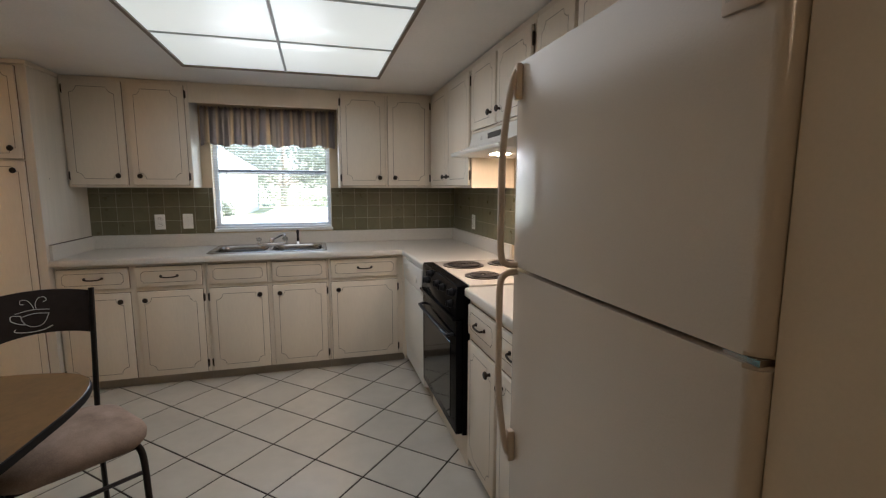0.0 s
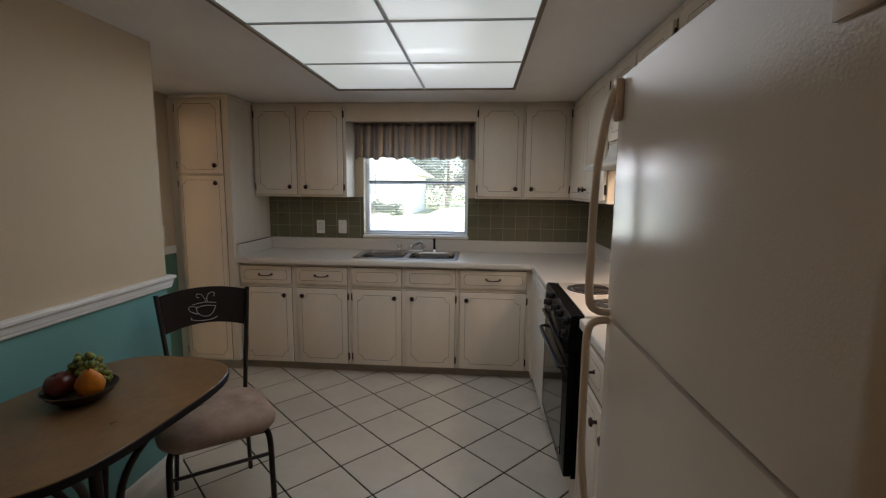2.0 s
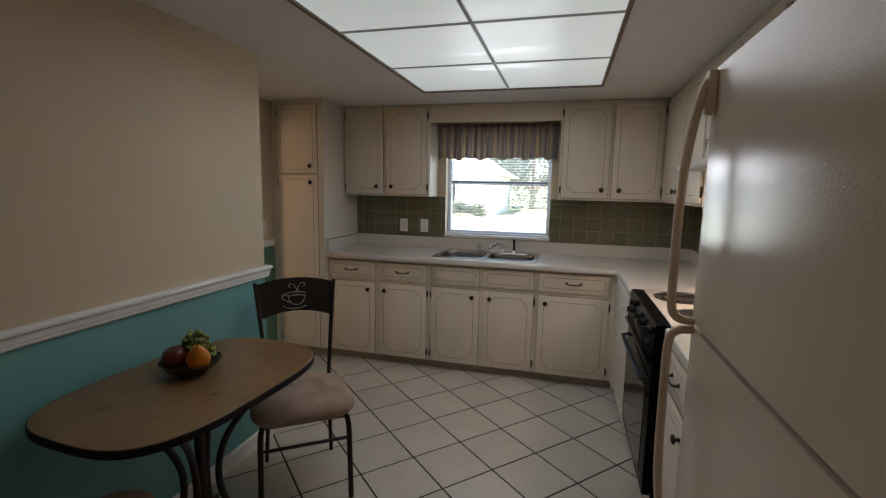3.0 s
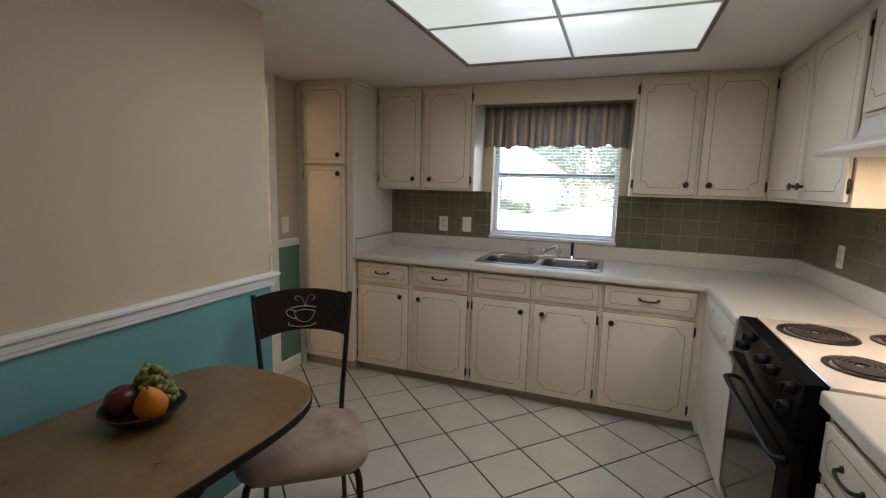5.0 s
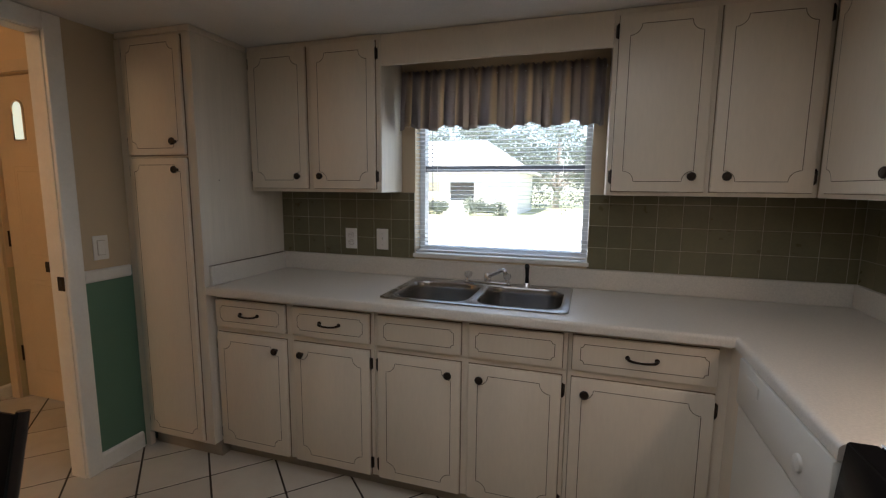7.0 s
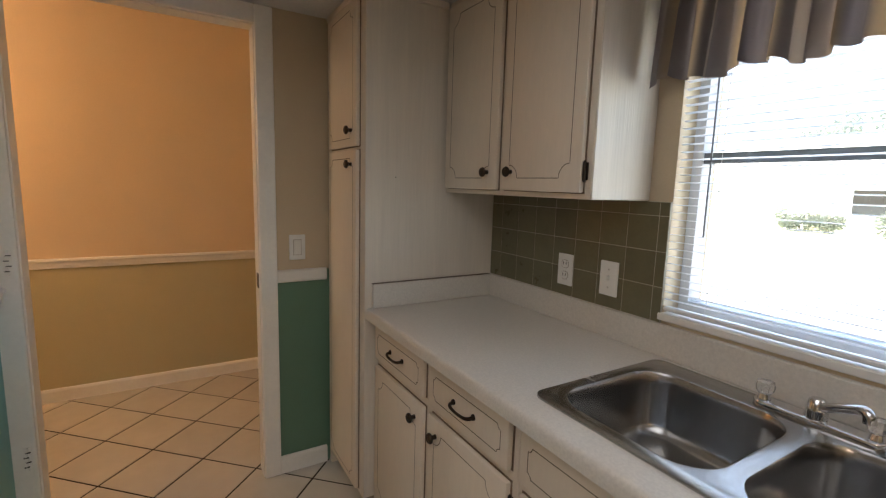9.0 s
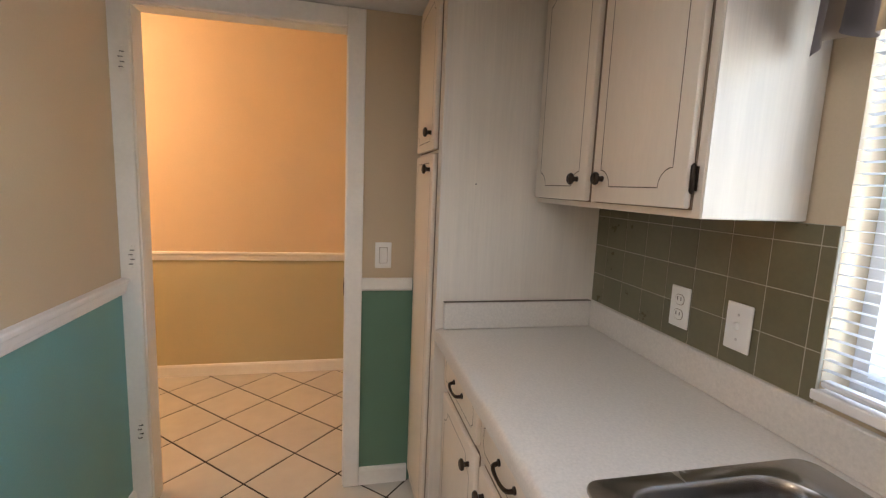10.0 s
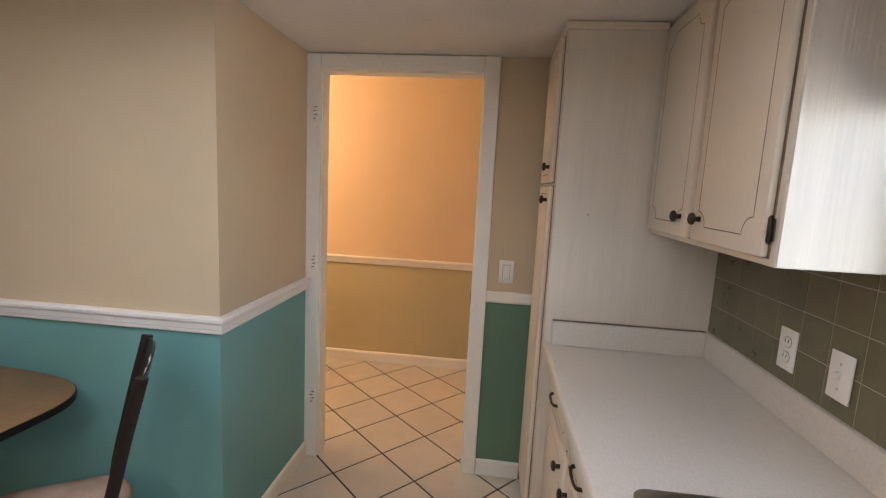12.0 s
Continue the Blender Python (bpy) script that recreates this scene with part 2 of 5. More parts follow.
ACRYL = mat("clear_acrylic", (0.9, 0.9, 0.9), 0.08)
ACRYL.node_tree.nodes["Principled BSDF"].inputs["Transmission Weight"].default_value = 0.85


# ---- mesh helpers ----
def thing(name, m=None, label="", category="", group="", kind=""):
    """An Empty at the base of a thing, to which its parts belong."""
    ob = new(name)
    ob.empty_display_size = 0.1
    ob.matrix_world = m or Matrix.Identity(4)
    return tagged(ob, label, category, group, kind)


def part(name, bm, material, parent=None, label="", smooth=None, m=None):
    me = bpy.data.meshes.new(name)
    bmesh.ops.recalc_face_normals(bm, faces=bm.faces)
    bm.to_mesh(me)
    bm.free()
    me.materials.append(material)
    if smooth is not None:
        me.shade_smooth()
        me.set_sharp_from_angle(angle=radians(smooth))
    ob = new(name, me)
    if m is not None:
        ob.matrix_world = m
    if parent is not None:
        ob.parent = parent
    if label:
        ob["label"] = label
    return ob


def box(bm, x0, x1, y0, y1, z0, z1, bevel=0.0, seg=1):
    vs = [bm.verts.new(p) for p in ((x0, y0, z0), (x1, y0, z0), (x1, y1, z0), (x0, y1, z0), (x0, y0, z1), (x1, y0, z1), (x1, y1, z1), (x0, y1, z1))]
    fs = [bm.faces.new([vs[i] for i in q]) for q in ((3, 2, 1, 0), (4, 5, 6, 7), (0, 1, 5, 4), (1, 2, 6, 5), (2, 3, 7, 6), (3, 0, 4, 7))]
    if bevel:
        es = {e for f in fs for e in f.edges}
        bmesh.ops.bevel(bm, geom=list(es), offset=bevel, segments=seg, affect="EDGES", profile=0.5)
    return bm


def cube(x0, x1, y0, y1, z0, z1, bevel=0.0, seg=1):
    return box(bmesh.new(), x0, x1, y0, y1, z0, z1, bevel, seg)


def lathe(bm, profile, seg=16, m=None):
    """Turns (radius, height) pairs about z."""
    m = m or Matrix.Identity(4)
    rings = []
    for r, z in profile:
        if r < 1e-6:
            rings.append([bm.verts.new(m @ Vector((0, 0, z)))])
        else:
            rings.append([bm.verts.new(m @ Vector((r * math.cos(2 * math.pi * i / seg), r * math.sin(2 * math.pi * i / seg), z))) for i in range(seg)])
    for a, b in zip(rings, rings[1:]):
        for i in range(seg):
            j = (i + 1) % seg
            q = [a[i % len(a)], a[j % len(a)], b[j % len(b)], b[i % len(b)]]
            q = [v for k, v in enumerate(q) if v not in q[:k]]
            if len(q) > 2:
                bm.faces.new(q)
    return bm


def tube(bm, pts, r, seg=8, caps=True, flat=1.0, closed=False):
    """A round bar along the points; flat squeezes it across."""
    pts = [Vector(p) for p in pts]
    n = len(pts)
    up, rings = None, []
    for i, p in enumerate(pts):
        if closed:
            d = (pts[(i + 1) % n] - pts[i - 1]).normalized()
        else:
            d = (pts[min(i + 1, n - 1)] - pts[max(i - 1, 0)]).normalized()
        if up is None:
            up = Vector((0, 0, 1)) if abs(d.z) < 0.9 else Vector((1, 0, 0))
        side = d.cross(up).normalized()
        up = side.cross(d).normalized()
        rr = r[i] if isinstance(r, (list, tuple)) else r
        rings.append([bm.verts.new(p + side * (rr * math.cos(2 * math.pi * k / seg)) + up * (rr * flat * math.sin(2 * math.pi * k / seg))) for k in range(seg)])
    pairs = list(zip(rings, rings[1:])) + ([(rings[-1], rings[0])] if closed else [])
    for a, b in pairs:
        for k in range(seg):
            bm.faces.new((a[k], a[(k + 1) % seg], b[(k + 1) % seg], b[k]))
    if caps and not closed:
        bm.faces.new(rings[0])
        bm.faces.new(rings[-1])
    return bm


def curve_pts(ctrl, n=8):
    """Catmull-Rom through the control points."""
    c = [Vector(p) for p in ctrl]
    c = [c[0] * 2 - c[1]] + c + [c[-1] * 2 - c[-2]]
    out = []
    for i in range(1, len(c) - 2):
        for k in range(n):
            t = k / n
            a, b, d, e = c[i - 1], c[i], c[i + 1], c[i + 2]
            out.append(0.5 * ((2 * b) + (d - a) * t + (2 * a - 5 * b + 4 * d - e) * t * t + (3 * b - a - 3 * d + e) * t ** 3))
    out.append(c[-2])
    return out


def slab(bm, outline, z0, z1, holes=(), bevel=0.0, seg=2, keep=None):
    """A flat plate from a plan outline, with holes; keep(v1, v2) picks the top edges to round."""
    edges = []
    for loop in (outline, *holes):
        vs = [bm.verts.new((x, y, z1)) for x, y in loop]
        edges += [bm.edges.new((vs[i], vs[(i + 1) % len(vs)])) for i in range(len(vs))]
    fs = [f for f in bmesh.ops.triangle_fill(bm, use_beauty=True, use_dissolve=False, edges=edges)["geom"] if isinstance(f, bmesh.types.BMFace)]
    for f in fs:
        if f.normal.z < 0:
            f.normal_flip()
    out = bmesh.ops.extrude_face_region(bm, geom=fs)
    for v in out["geom"]:
        if isinstance(v, bmesh.types.BMVert):
            v.co.z = z0
    if bevel:
        es = [e for e in bm.edges if all(abs(v.co.z - z1) < 1e-6 for v in e.verts) and len(e.link_faces) == 2
              and any(abs(f.normal.z) < 0.5 or abs(sum(v.co.z for v in f.verts) / len(f.verts) - z1) > 1e-6 for f in e.link_faces)
              and (keep is None or keep(e.verts[0].co, e.verts[1].co))]
        bmesh.ops.bevel(bm, geom=es, offset=bevel, segments=seg, affect="EDGES", profile=0.5)
    return bm


def rrect(x0, x1, y0, y1, r, n=5):
    pts = []
    for cx, cy, a0 in ((x1 - r, y1 - r, 0), (x0 + r, y1 - r, 90), (x0 + r, y0 + r, 180), (x1 - r, y0 + r, 270)):
        for k in range(n + 1):
            a = radians(a0 + 90 * k / n)
            pts.append((cx + r * math.cos(a), cy + r * math.sin(a)))
    return pts


# ---- plan ----
CEILING = 2.112
X_DOORWALL, X_PART, Y_NOOK, X_EAST, Y_NORTH, Y_SOUTH = -2.05, -1.283, 2.30, 1.27, 4.09, 0.53
RAIL0, RAIL1 = 0.936, 0.998
T = 0.12


def structure(name, bm, material, label, category, parent=None):
    ob = part(name, bm, material, parent)
    return tagged(ob, label, category, "", "structure")


# ---- floor and ceilings ----
YN1_ = Y_NORTH + 0.2
floor = structure("floor", cube(-3.56, X_EAST + T, 0.42, YN1_, -0.12, -0.0022), GROUT_F, "cream ceramic floor laid diagonally with dark grout", "floor")

structure("floor_back_room", cube(-2.6, 3.2, -3.2, 0.4195, -0.12, 0.0), mat("beige_carpet", (0.42, 0.36, 0.28), 0.95, vary=0.15, scale=8, bump=0.003, bscale=200), "plain beige floor of the room behind", "floor")
LX0, LX1, LY0, LY1 = -0.695, 0.485, 1.46, 3.31
bm = bmesh.new()
for a in ((X_DOORWALL - 0.06, LX0, 0.36, 4.2), (LX1, X_EAST + T, 0.36, 4.2), (LX0, LX1, 0.36, LY0), (LX0, LX1, LY1, 4.2)):
    box(bm, *a, CEILING, CEILING + 0.1)
ceiling = structure("ceiling", bm, CEIL, "low off-white ceiling with light texture", "ceiling")
hall_ceiling = structure("ceiling_hall", cube(-3.6, -2.11, 0.6, 3.8, 2.44, 2.54), CEIL, "plain off-white hall ceiling", "ceiling")
back_ceiling = structure("ceiling_back_room", cube(-2.6, 3.2, -3.2, 0.42, 2.44, 2.54), CEIL, "plain off-white ceiling of the room behind", "ceiling")

# ---- north wall with the window ----
WX0, WX1, WZ0, WZ1 = -0.727, 0.176, 1.035, 1.93
bm = bmesh.new()
YN1 = Y_NORTH + 0.2
for a in ((-2.17, WX0, 0, 2.3), (WX1, X_EAST + T, 0, 2.3), (WX0, WX1, 0, WZ0), (WX0, WX1, WZ1, 2.3)):
    box(bm, a[0], a[1], Y_NORTH, YN1, a[2], a[3])
wall_north = structure("wall_north", bm, BEIGE, "painted kitchen wall with a window above the sink", "wall")
wall_east = structure("wall_east", cube(X_EAST, X_EAST + T, 0.36, Y_NORTH, 0, 2.3), BEIGE, "beige painted kitchen wall behind the range", "wall")


def two_tone(name, x0, x1, y0, y1, top, split, up, low, label):
    """A wall in two paints, parted at the chair rail."""
    w = structure(name, cube(x0, x1, y0, y1, split, top), up, label, "wall")
    part("lower_wall", cube(x0, x1, y0, y1, 0, split), low, w, "darker painted lower wall")
    return w


TW = 0.08
DY0, DY1, DZ = 2.366, 3.168, 2.037
two_tone("wall_partition", X_PART - T, X_PART, 0.36, Y_NOOK, 2.3, 0.965, BEIGE, TEAL, "beige wall with teal dado below the rail")
two_tone("wall_nook", X_DOORWALL, X_PART - T, Y_NOOK - T, Y_NOOK, 2.3, 0.965, BEIGE, TEAL, "short beige wall return with teal dado")
two_tone("wall_west_a", X_DOORWALL - TW, X_DOORWALL, Y_NOOK - T, DY0, 2.3, 0.965, BEIGE, TEAL, "narrow wall beside the door casing")
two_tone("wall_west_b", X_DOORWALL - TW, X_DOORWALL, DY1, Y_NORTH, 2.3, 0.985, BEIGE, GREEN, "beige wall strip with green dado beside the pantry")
structure("wall_west_lintel", cube(X_DOORWALL - TW, X_DOORWALL, DY0, DY1, DZ, 2.3), BEIGE, "wall above the hall opening", "wall")
# south wall with the opening that the walk comes through
bm = bmesh.new()
box(bm, X_PART - T, -0.414, 0.36, Y_SOUTH, 0, 2.54)
box(bm, 0.609, X_EAST + T, 0.36, Y_SOUTH, 0, 2.54, 0.003)
box(bm, -0.414, 0.609, 0.36, Y_SOUTH, CEILING, 2.54)
structure("wall_south", bm, BEIGE, "beige wall with an open passage into the kitchen", "wall")
# plain walls that close the room behind and the hall
structure("wall_back_room_south", cube(-2.6, 3.2, -3.2, -3.08, 0, 2.5), BEIGE, "plain beige wall", "wall")
structure("wall_back_room_west", cube(-2.6, -2.48, -3.08, 0.36, 0, 2.5), BEIGE, "plain beige wall", "wall")
structure("wall_back_room_east", cube(3.08, 3.2, -3.08, 0.42, 0, 2.5), BEIGE, "plain beige wall", "wall")
structure("wall_back_room_north_a", cube(-2.48, X_PART - T, 0.36, 0.48, 0, 2.5), BEIGE, "plain beige wall", "wall")
structure("wall_back_room_north_b", cube(X_EAST + T, 3.08, 0.36, 0.48, 0, 2.5), BEIGE, "plain beige wall", "wall")
two_tone("wall_hall_west", -3.56, -3.42, 0.6, 3.63, 2.5, 0.868, HALL_UP, HALL_LOW, "warm peach hall wall above an olive dado")
two_tone("wall_hall_south", -3.42, -2.131, 0.6, 0.72, 2.5, 0.868, HALL_UP, HALL_LOW, "plain hall end wall")
FX0, FX1 = -3.31, -2.40
two_tone("wall_hall_north_a", -3.56, FX0 - 0.001, 3.63, 3.77, 2.5, 0.868, HALL_UP, HALL_LOW, "hall wall beside the front door")
two_tone("wall_hall_north_b", FX1 + 0.001, -2.131, 3.63, 3.77, 2.5, 0.868, HALL_UP, HALL_LOW, "hall wall beside the front door")
structure("wall_hall_lintel", cube(FX0 - 0.001, FX1 + 0.001, 3.63, 3.77, 2.032, 2.5), HALL_UP, "hall wall above the front door", "wall")
two_tone("wall_hall_east", -2.19, -2.131, 0.72, Y_NOOK - T, 2.5, 0.868, HALL_UP, HALL_LOW, "plain hall wall")
structure("wall_hall_east_top", cube(-2.19, -2.141, Y_NOOK - T, 3.63, 2.06, 2.5), HALL_UP, "plain hall wall above the opening", "wall")


# ---- trim ----
def rail_profile(h0, h1, depth):
    """Moulded chair rail section as (out, up)."""
    h = h1 - h0
    return [(0, h0), (depth * 0.4, h0), (depth * 0.52, h0 + h * 0.08), (depth * 0.54, h0 + h * 0.22), (depth * 0.62, h0 + h * 0.30),
            (depth * 0.70, h0 + h * 0.60), (depth * 0.86, h0 + h * 0.72), (depth, h0 + h * 0.76), (depth, h0 + h * 0.92), (depth * 0.85, h1), (0, h1)]


def moulding(name, p0, p1, out, prof, material, label, mitre0=0.0, mitre1=0.0):
    """Sweeps a section along a wall; mitre shifts an end by that many times the section's depth."""
    p0, p1, out = Vector(p0), Vector(p1), Vector(out)
    d = (p1 - p0).normalized()
    bm = bmesh.new()
    ends = []
    for p, k in ((p0, -mitre0), (p1, mitre1)):
        ends.append([bm.verts.new(p + out * a + d * (k * a) + Vector((0, 0, z))) for a, z in prof])
    n = len(prof)
    for i in range(n):
        bm.faces.new((ends[0][i], ends[0][(i + 1) % n], ends[1][(i + 1) % n], ends[1][i]))
    bm.faces.new(ends[0])
    bm.faces.new(ends[1])
    return structure(name, bm, material, label, "trim")


RP = rail_profile(RAIL0, RAIL1, 0.032)
moulding("trim_chair_rail_a", (X_PART, Y_SOUTH, 0), (X_PART, Y_NOOK, 0), (1, 0, 0), RP, TRIM, "white moulded chair rail", 0, 1)
moulding("trim_chair_rail_b", (X_PART, Y_NOOK, 0), (X_DOORWALL + 0.02, Y_NOOK, 0), (0, 1, 0), RP, TRIM, "white moulded chair rail", 1, 0)
RP2 = [(0, 0.935), (0.012, 0.935), (0.018, 0.945), (0.018, 0.985), (0.012, 0.992), (0, 0.992)]
moulding("trim_chair_rail_c", (X_DOORWALL, DY1 + 0.069, 0), (X_DOORWALL, 3.46, 0), (1, 0, 0), RP2, FRAMEP, "flat cream chair rail strip")
BP = [(0, 0), (0.014, 0), (0.014, 0.07), (0.009, 0.082), (0, 0.085)]
moulding("baseboard_a", (X_PART, Y_SOUTH, 0), (X_PART, Y_NOOK, 0), (1, 0, 0), BP, FRAMEP, "cream painted baseboard", 0, 1)
moulding("baseboard_b", (X_PART, Y_NOOK, 0), (X_DOORWALL + 0.02, Y_NOOK, 0), (0, 1, 0), BP, FRAMEP, "cream painted baseboard", 1, 0)
moulding("baseboard_c", (X_DOORWALL, DY1 + 0.069, 0), (X_DOORWALL, 3.46, 0), (1, 0, 0), BP, FRAMEP, "cream painted baseboard")
moulding("baseboard_hall", (-3.42, 0.72, 0), (-3.42, 3.63, 0), (1, 0, 0), BP, FRAMEP, "cream painted hall baseboard")
moulding("trim_hall_rail", (-3.42, 0.72, 0), (-3.42, 3.63, 0), (1, 0, 0), rail_profile(0.834, 0.894, 0.028), FRAMEP, "cream moulded hall chair rail")

# hall opening: casing, jamb linings, leftover hinges and strike plate
casing = thing("door_1", pose(X_DOORWALL, 0, 0), "cream cased doorway with hinges but no door", "doorway", "", "structure")
CW = 0.0705
part("casing_side", cube(0, 0.018, DY0 - CW, DY0 + 0.004, 0, DZ + CW, 0.004, 2), FRAMEP, casing)
part("casing_side", cube(0, 0.018, DY1 - 0.004, DY1 + CW - 0.002, 0, DZ + CW, 0.004, 2), FRAMEP, casing)
part("casing_head", cube(0, 0.0185, DY0 + 0.0045, DY1 - 0.0045, DZ - 0.004, DZ + CW, 0.004, 2), FRAMEP, casing)
part("jamb", cube(-TW - 0.01, -0.001, DY0 - 0.001, DY0 + 0.008, 0, DZ - 0.001), FRAMEP, casing)
part("jamb", cube(-TW - 0.01, -0.001, DY1 - 0.008, DY1 + 0.001, 0, DZ - 0.001), FRAMEP, casing)
part("jamb_head", cube(-TW - 0.01, -0.001, DY0 + 0.0085, DY1 - 0.0085, DZ - 0.007, DZ + 0.001), FRAMEP, casing)
for z in (0.35, 1.083, 1.826):
    hb = bmesh.new()
    for k in range(5):
        tube(hb, [(0.021, DY0 - 0.024 - 0.003 * (k % 2), z - 0.045 + k * 0.0185), (0.021, DY0 - 0.024 - 0.003 * (k % 2), z - 0.0285 + k * 0.0185)], 0.0048, 8)
    box(hb, 0.0175, 0.0195, DY0 - 0.04, DY0 - 0.012, z - 0.046, z + 0.046)
    hg = part("hinge", hb, FRAMEP, casing, "painted-over hinge leaf", 40)
    # dark strips stand in for the shade between the knuckles
    for k in range(4):
        sy = DY0 - 0.026 + 0.006 * (k % 2)
        part("knuckle_gap_shade", cube(0.0185, 0.0262, sy - 0.007, sy + 0.007, z - 0.0300 + k * 0.0185, z - 0.0275 + k * 0.0185), SLOT, hg)
sb = cube(-0.045, -0.003, DY1 - 0.0105, DY1 - 0.007, 0.915, 0.98)
part("strike_plate", sb, BRONZE, casing, "dark strike plate")
part("strike_hole", cube(-0.032, -0.018, DY1 - 0.0115, DY1 - 0.0102, 0.935, 0.962), SLOT, casing)

# ---- ceiling light ----
ceiling_light = thing("ceiling_light", None, "large lit ceiling light with square acrylic panels", "ceiling light")
fb = bmesh.new()
ZB = 2.100
for a in ((LX0 - 0.01, LX0 + 0.007, LY0 - 0.012, LY1 + 0.012), (LX1 - 0.007, LX1 + 0.01, LY0 - 0.012, LY1 + 0.012)):
    box(fb, *a, ZB - 0.006, CEILING + 0.06)
for a in ((LX0 + 0.0075, LX1 - 0.0075, LY0 - 0.012, LY0 + 0.01), (LX0 + 0.0075, LX1 - 0.0075, LY1 - 0.01, LY1 + 0.012)):
    box(fb, *a, ZB - 0.0055, CEILING + 0.06)
part("frame", fb, mat("dark_wood_light_frame", (0.16, 0.11, 0.07), 0.5, vary=0.2, scale=10), ceiling_light, "thin brown frame")
GRIDM = mat("grey_grid_bar", (0.42, 0.43, 0.42), 0.5, vary=0.05)
XM = -0.105
rows = [LY1, 2.675, 2.065, LY0]
part("grid_bar", cube(XM - 0.007, XM + 0.007, LY0 + 0.0105, LY1 - 0.0105, ZB - 0.003, ZB + 0.02), GRIDM, ceiling_light)
for y in rows[1:-1]:
    for xa, xb in ((LX0 + 0.0075, XM - 0.0075), (XM + 0.0075, LX1 - 0.0075)):
        part("cross_bar", cube(xa, xb, y - 0.006, y + 0.006, ZB - 0.002, ZB + 0.02), GRIDM, ceiling_light)
for ya, yb in zip(rows[1:], rows):
    for xa, xb in ((LX0 + 0.0075, XM - 0.0075), (XM + 0.0075, LX1 - 0.0075)):
        part("diffuser_panel", cube(xa, xb, ya + 0.0065, yb - 0.0065, ZB + 0.004, ZB + 0.008), DIFF, ceiling_light, "glowing prismatic acrylic panel")
structure("ceiling_light_well", cube(LX0 - 0.05, LX1 + 0.05, LY0 - 0.05, LY1 + 0.05, CEILING + 0.11, CEILING + 0.14), CEIL, "closed top of the light well", "ceiling")

tubes = new("ceiling_light_tubes", bpy.data.lights.new("ceiling_light_tubes", "AREA"))
tubes.data.shape, tubes.data.size, tubes.data.size_y = "RECTANGLE", LX1 - LX0 - 0.04, LY1 - LY0 - 0.04
tubes.data.energy, tubes.data.color, tubes.data.spread = TUBES, (0.98, 0.98, 1.03), radians(172)
tubes.location = ((LX0 + LX1) / 2, (LY0 + LY1) / 2, ZB - 0.012)

# ---- cabinets: fronts face -y in their own space ----


def shared(name, build, material, smooth=40):
    bm = bmesh.new()
    build(bm)
    me = bpy.data.meshes.new(name)
    bmesh.ops.recalc_face_normals(bm, faces=bm.faces)
    bm.to_mesh(me)
    bm.free()
    me.materials.append(material)
    me.shade_smooth()
    me.set_sharp_from_angle(angle=radians(smooth))
    return me


def build_knob(bm):
    turn = Matrix.Rotation(radians(90), 4, "X")
    lathe(bm, [(0, 0.0), (0.008, 0.0), (0.0065, 0.008), (0.008, 0.014), (0.0165, 0.018), (0.0172, 0.022), (0.014, 0.027), (0.009, 0.0285), (0.007, 0.027), (0, 0.0285)], 18, turn)


def build_hinge(bm):
    tube(bm, [(0, -0.005, -0.03), (0, -0.0055, -0.025), (0, -0.006, 0.025), (0, -0.005, 0.03)], [0.002, 0.005, 0.005, 0.002], 8)
    box(bm, -0.009, 0.009, -0.0025, 0.0, -0.024, 0.024)


def build_pull(bm):
    pts = curve_pts([(-0.05, -0.002, 0.003), (-0.046, -0.016, 0.001), (-0.03, -0.021, -0.002), (0, -0.022, -0.004), (0.03, -0.021, -0.002), (0.046, -0.016, 0.001), (0.05, -0.002, 0.003)], 4)
    n = len(pts)
    tube(bm, pts, [0.0042 + 0.0016 * abs(2 * i / (n - 1) - 1) for i in range(n)], 8)
    for s in (-1, 1):
        lathe(bm, [(0, 0), (0.009, 0), (0.0085, 0.004), (0, 0.006)], 12, Matrix.Translation((s * 0.05, 0, 0.004)) @ Matrix.Rotation(radians(90), 4, "X"))


KNOB, HINGE, PULL = shared("knob", build_knob, BRONZE), shared("hinge", build_hinge, BRONZE), shared("drawer_pull", build_pull, BRONZE)


def fitted(name, me, parent, x, y, z, label=""):
    ob = new(name, me)
    ob.parent = parent
    ob.location = (x, y, z)
    if label:
        ob["label"] = label
    return ob


def groove(bm, x0, x1, z0, z1, y, r, w=0.0026, nick=0.007):
    """A thin routed line with concave corners, as a ring just proud of the face."""
    loop = []
    for cx, cz, sx, sz, flip in ((x0, z0, 1, 1, 0), (x1, z0, -1, 1, 1), (x1, z1, -1, -1, 0), (x0, z1, 1, -1, 1)):
        arc = [(cx, cz + sz * (r + nick))]
        arc += [(cx + sx * r * math.sin(radians(a)), cz + sz * r * math.cos(radians(a))) for a in range(0, 91, 15)]
        arc += [(cx + sx * (r + nick), cz)]
        loop += arc[::-1] if flip else arc
    n = len(loop)
    rings = ([], [])
    for i in range(n):
        a, b, c = Vector(loop[i - 1]), Vector(loop[i]), Vector(loop[(i + 1) % n])
        d = (c - a)
        nrm = Vector((-d.y, d.x)).normalized() * (w / 2)
        for ring, s in zip(rings, (1, -1)):
            q = b + nrm * s
            ring.append(bm.verts.new((q.x, y, q.y)))
    for i in range(n):
        j = (i + 1) % n
        bm.faces.new((rings[0][i], rings[0][j], rings[1][j], rings[1][i]))


